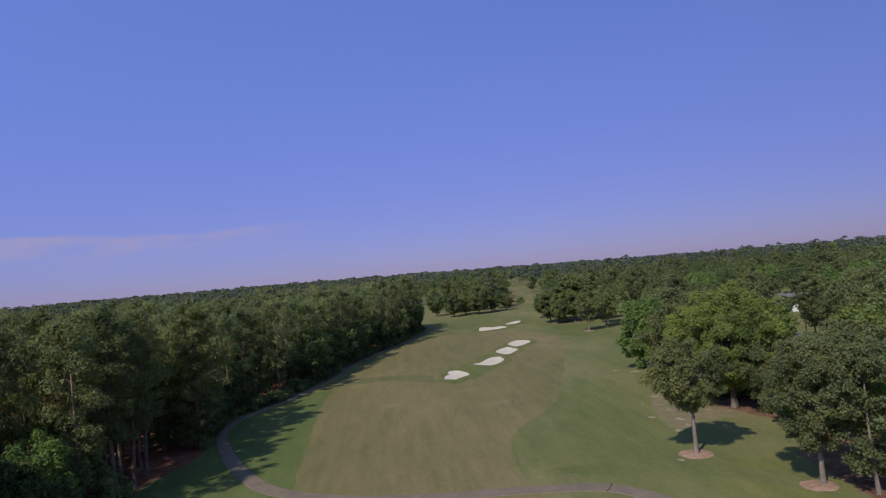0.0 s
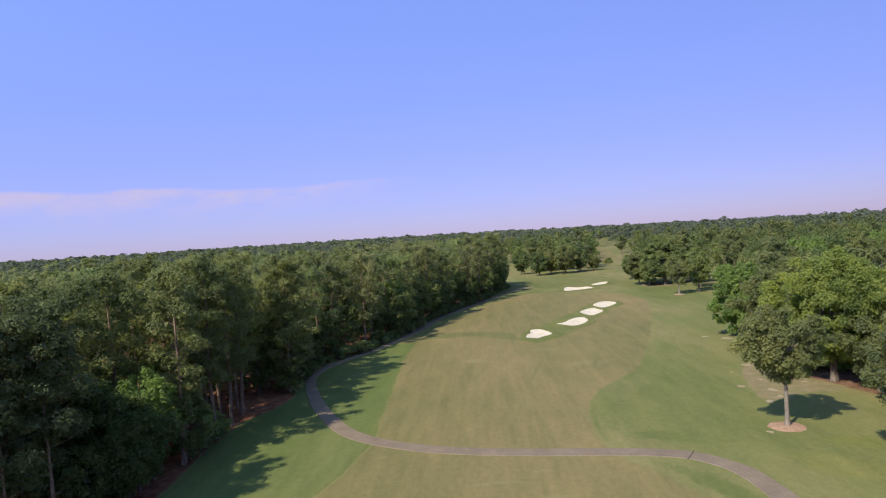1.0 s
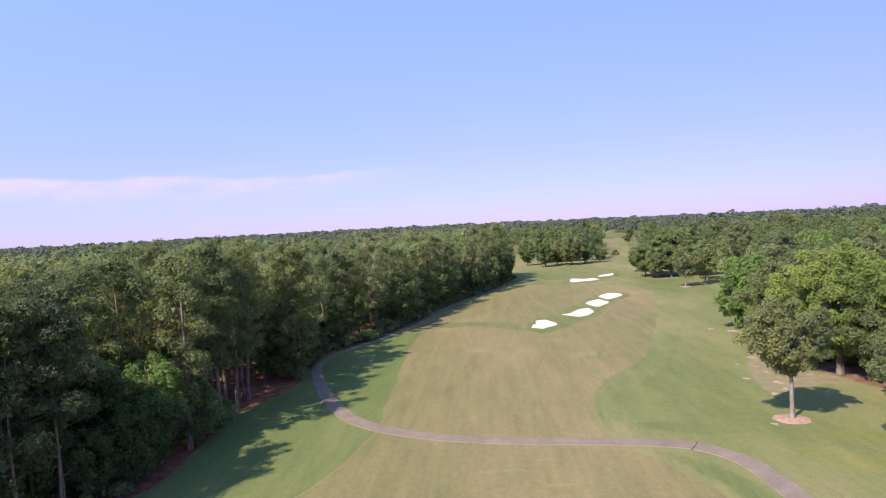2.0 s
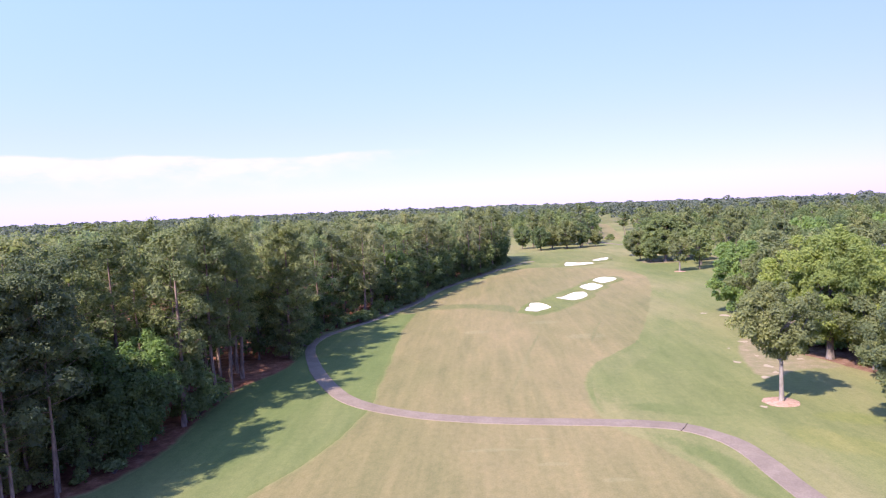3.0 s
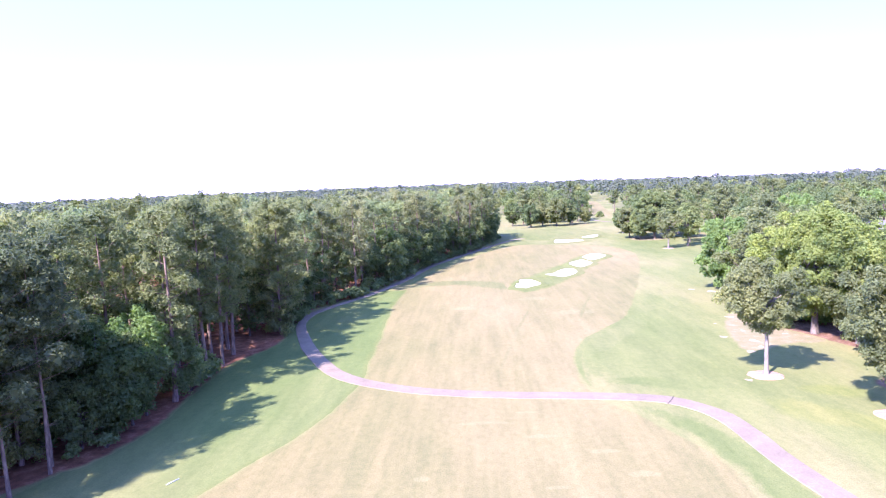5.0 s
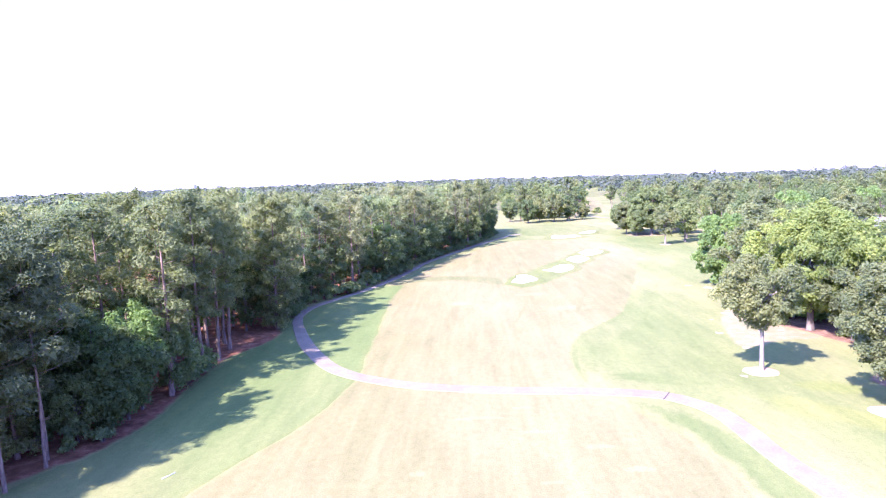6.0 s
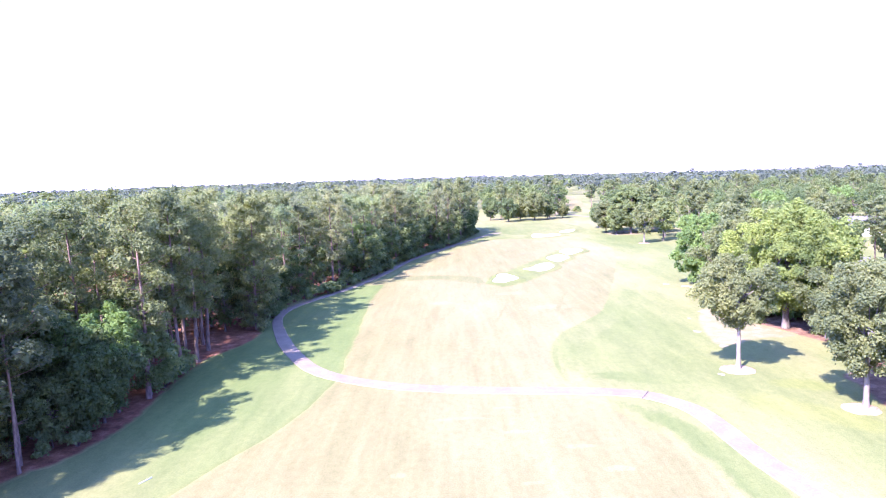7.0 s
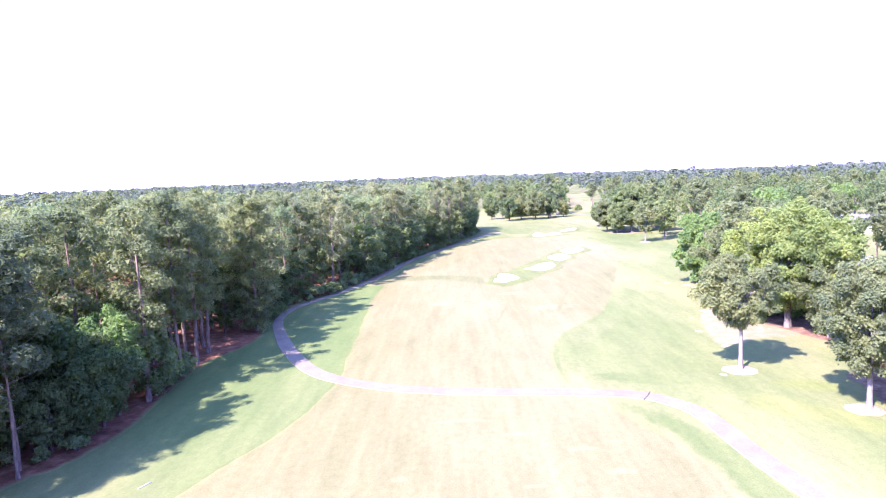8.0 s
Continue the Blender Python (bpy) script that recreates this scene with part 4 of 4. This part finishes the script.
flat_oaks = [broadleaf("shade_tree", 50 + k, 13.0 + 1.0 * k, 6.2, 1.6, 0.56, (MID_GREEN, GREY_GREEN, MID_GREEN)[k], OAK_BARK, 0.3, 110, 60, low=0.1) for k in range(3)]
plant(flat_oaks, [(22.5, 341, 0.74), (30.5, 325, 0.82), (43.5, 328, 1.04), (37, 333, 0.86), (51, 335, 0.8), (59, 338, 0.6), (32, 354, 0.95), (47, 358, 1.0)], "dark spreading tree with low branches beside the green", "tree", "trees beside the green", RNG, 0.06)
plant([shrub("shrub", 60, 4.2, 3.2, 0.6, MID_GREEN, 20, 24)], [(77, 392)], "round green bush on the far fairway", "shrub", "", RNG, 0.0)


# ---- two houses glimpsed through the trees ----
ROOF = soil("roof_shingle", (earth_colour, ((0.1, 0.095, 0.1), (0.15, 0.14, 0.15), (0.2, 0.19, 0.2), 1.5)))
GLASS, _, _, glass_b = material("window_glass", 0.08, 0.6)
glass_b.inputs["Base Color"].default_value = (0.03, 0.035, 0.045, 1)


def box(x0, x1, y0, y1, z0, z1):
    v = [(x, y, z) for z in (z0, z1) for x, y in ((x0, y0), (x1, y0), (x1, y1), (x0, y1))]
    return v, [(3, 2, 1, 0), (4, 5, 6, 7)] + [(i, (i + 1) % 4, 4 + (i + 1) % 4, 4 + i) for i in range(4)]


def house(x, y, turn, long, deep, label):
    root = new("house")
    h, a, b, eave, rise = 3.0, long / 2, deep / 2, 0.5, deep * 0.28
    part("wall", mesh_of("wall", *box(-a, a, -b, b, -0.1, h)), white, root)
    gable = [(-a, -b, h), (-a, b, h), (-a, 0, h + rise), (a, -b, h), (a, b, h), (a, 0, h + rise)]
    part("gable", mesh_of("gable", gable, [(0, 2, 1), (3, 4, 5), (0, 1, 4, 3), (0, 3, 5, 2), (1, 2, 5, 4)]), white, root)
    k = rise / b
    low, top = h - eave * k + 0.05, h + rise + 0.05
    roof = [(s * (a + eave), t, z + d) for d in (0.0, 0.16) for s in (-1, 1) for t, z in ((-b - eave, low), (0, top), (b + eave, low))]
    part("roof", mesh_of("roof", roof, [(0, 3, 4, 1), (1, 4, 5, 2), (6, 7, 10, 9), (7, 8, 11, 10), (0, 6, 9, 3), (2, 5, 11, 8), (0, 1, 7, 6), (1, 2, 8, 7), (3, 9, 10, 4), (4, 10, 11, 5)]), ROOF, root, "grey shingle roof")
    for i in range(4):
        w = -a + long * (i + 0.7) / 4.4
        pane = part("window", mesh_of("window", *box(w - 0.5, w + 0.5, -b - 0.04, -b - 0.01, 0.9, 2.2)), GLASS, root, "dark glass window")
        part("sill", mesh_of("sill", *box(w - 0.6, w + 0.6, -b - 0.12, -b - 0.045, 0.8, 0.89)), white, pane)
    root.matrix_basis = pose(x, y, 0, 0, 0, turn)
    tagged(root, label, "house", "houses by the course")


house(72.5, 126, -32, 11, 7, "white house with a grey roof, half hidden by trees")
house(127, 208, -30, 17, 9, "long low white house with a grey roof behind trees")

# ---- the mixed woods right of the hole and beyond the green, tree by tree ----
MID_NEAR, MID_FAR = 90, 520


def open_ground(x, y):
    """Where no woods stand: the holes of the course, their verges, and a lane cleared along the camera's line to the
    long house.
    """
    sight = 7 + 0.365 * y
    if -80 < y < 60 and -60 < x < 45:
        return True
    if 60 <= y < 318 and -20 < x < min(sight, 80 if y < 240 else 72):
        return True
    if 318 <= y < 345 and -20 < x < 78 or 345 <= y < 425 and 8 < x < 24 or 345 <= y < 400 and 64 < x < 86:
        return True
    if 100 < x < 136 and 130 < y < 212 and abs(x - 2 - 0.615 * y) < 11:
        return True
    return 345 < y < 690 and 67 + 0.165 * (y - 384) < x < 88 + 0.165 * (y - 400)


WOOD_RNG = np.random.default_rng(21)
wood_kinds = [broadleaf("woodland_tree", 70 + k, 13.5 + 1.1 * k, 5.6 + 0.3 * (k % 3), 4.0, 0.56, (MID_GREEN, GREY_GREEN, MID_GREEN, MID_GREEN)[k], OAK_BARK, 0.26, 44, 32) for k in range(4)]
wood_kinds += [broadleaf("woodland_tree", 76, 15.0, 5.2, 3.0, 0.56, LIME, OAK_BARK, 0.26, 44, 52)]
wood_kinds += [pine("pine_tree", 80 + k, 16.2 + 1.0 * k, 3.8, 8.5, (PINE, PINE_BARK), 0.24, 46, 0.5, 24) for k in range(2)]
spots, r = [], 92.0
while r < MID_FAR:
    step = 10.0 + 0.014 * r
    a = radians(1.0) + WOOD_RNG.random() * step / r
    while a < radians(42):
        q, b = r + WOOD_RNG.uniform(-0.45, 0.45) * step, a + WOOD_RNG.uniform(-0.4, 0.4) * step / r
        x, y = q * math.sin(b), q * math.cos(b)
        if not open_ground(x, y) and not (x < 78 and y < 142):
            spots.append((x, y, (0.86 if b < radians(10) and q > 340 else 0.78 if q < 240 else 0.7) + 0.22 * WOOD_RNG.random()))
        a += step / r
    r += step * 0.9
WOOD_LABELS = ["mid-green broadleaf tree in the mixed woods", "grey-green broadleaf tree in the mixed woods", "dark green broadleaf tree in the mixed woods", "tall mid-green tree in the mixed woods", "bright green broadleaf tree in the mixed woods",
               "pine rising above the mixed woods", "tall pine rising above the mixed woods"]
spots += [(103, 172, 0.4), (110, 180, 0.38), (116, 188, 0.42), (109, 188, 0.36), (120, 195, 0.35), (98, 168, 0.45)]   # low trees before the long house
plant(wood_kinds, [p for p in spots if math.hypot(p[0], p[1]) < 300], WOOD_LABELS, "tree", "trees of the mixed woods", WOOD_RNG, 0.1)
distant_kinds = [broadleaf("woodland_tree", 90 + k, 14.0 + 1.2 * k, 5.8, 3.0, 0.8, (GREY_GREEN, MID_GREEN, MID_GREEN, MID_GREEN)[k], OAK_BARK, 0.26, 30, 16) for k in range(4)]
distant_kinds += [pine("pine_tree", 96 + k, 17.0 + 2.4 * k, 3.8, 10.0, (PINE, PINE_BARK), 0.26, 16, 0.8, 14, 1.3, 0.4) for k in range(2)]
plant(distant_kinds, [p for p in spots if math.hypot(p[0], p[1]) >= 300], ["grey-green tree of the woods beyond the green", "round dark green tree beyond the green", "tall green tree of the woods beyond the green", "broad green tree of the woods beyond the green",
      "pine among the woods beyond the green", "tall pine standing over the woods beyond the green"], "tree", "trees beyond the green", WOOD_RNG, 0.12)


# ---- far woods, all round the course ----
def in_left_trees(x, y):
    for (x0, y0), (x1, y1) in zip(EDGE, EDGE[1:]):
        if y0 <= y <= y1:
            return x0 + (x1 - x0) * (y - y0) / (y1 - y0) - (41 if 30 < y < 122 else 28) < x
    return False


def far_woods(name, seed, near, far, a0, a1, pace, mat_pick, label, leaves):
    """Crowns of leaf sprays, set closer together near than far."""
    rng = np.random.default_rng(seed)
    spots, r = [], near
    while r < far:
        step = max(7.0, pace * r)
        a = a0 + rng.random() * step / r
        while a < a1:
            q, b = r + rng.uniform(-0.9, 0.9) * step, a + rng.uniform(-0.6, 0.6) * step / r
            x, y = q * math.sin(b), q * math.cos(b)
            if not open_ground(x, y) and not (y < 275 and in_left_trees(x, y)) and not (40 < x < 76 and 50 < y < 142) and not (MID_NEAR < q < MID_FAR and x > 4 and y > 40):
                spots.append((x, y, land_z(x, y), q))
            a += step / r
        r += step * 0.8
    s = np.array(spots)
    k = len(s)
    hue = np.sin(s[:, 0] * 0.013 + 1.7 * np.sin(s[:, 1] * 0.009)) + rng.normal(0, 0.7, k)
    kind = np.digitize(hue, mat_pick)
    for i, mat in enumerate(leaves):
        t = s[kind == i]
        if not len(t):
            continue
        tall = rng.normal(18.0 if i in (0, 2) else 15.5, 2.2, len(t))
        wide = np.maximum(3.9, t[:, 3] * 0.007) * (0.8 + 0.6 * rng.random(len(t)))
        n_cl = 8
        which = np.repeat(np.arange(len(t)), n_cl)
        d = unit(rng.normal(0, 1, (len(which), 3)))
        d[:, 2] = np.abs(d[:, 2])
        depth = np.minimum(tall * 0.45, 8.5)
        c = t[which, :3] + np.stack([d[:, 0] * wide[which] * 0.62, d[:, 1] * wide[which] * 0.62, (tall - depth)[which] + d[:, 2] * depth[which] * 0.75], 1)
        near_f = np.clip(1.4 - t[which, 3] / 700, 0.42, 1.0)
        per = np.maximum(5, (20 * near_f).astype(int))
        idx = np.repeat(np.arange(len(which)), per)
        e = unit(rng.normal(0, 1, (len(idx), 3)))
        e[:, 2] = np.where(e[:, 2] < -0.2, -e[:, 2], e[:, 2])
        cr = wide[which][idx][:, None] * 0.38
        size = wide[which][idx] * 0.31 * (0.7 + 0.6 * rng.random(len(idx))) * (0.85 / np.sqrt(near_f[idx]))
        corners = leaf_corners(rng, c[idx] + e * cr * np.array([1, 1, 0.8]) * (0.7 + 0.4 * rng.random((len(idx), 1))), e * 0.9 + np.array([0, 0, 0.6]), size, size * 0.85, 0.18)
        tagged(part(name, leaves_mesh(name, corners), mat), label, "woods", "", "stuff")


far_woods("far_woods", 5, 70, 430, radians(-40), radians(44), 0.023, (0.3, 0.75, 1.8), "mixed pine and broadleaf woods behind the edge trees", (PINE, PINE, SHADE_PINE, MID_GREEN))
far_woods("far_woods", 7, 430, 2600, radians(-40), radians(44), 0.023, (0.3, 0.75, 1.8), "distant mixed pine and broadleaf woods to the horizon", (HAZED_LEAVES, MID_GREEN, HAZED_DARK, GREY_GREEN))
far_woods("far_woods", 6, 110, 700, radians(47), radians(318), 0.17, (0.0, 1.0, 3.0), "woods behind the course", (HAZED_LEAVES, MID_GREEN, HAZED_DARK, GREY_GREEN))
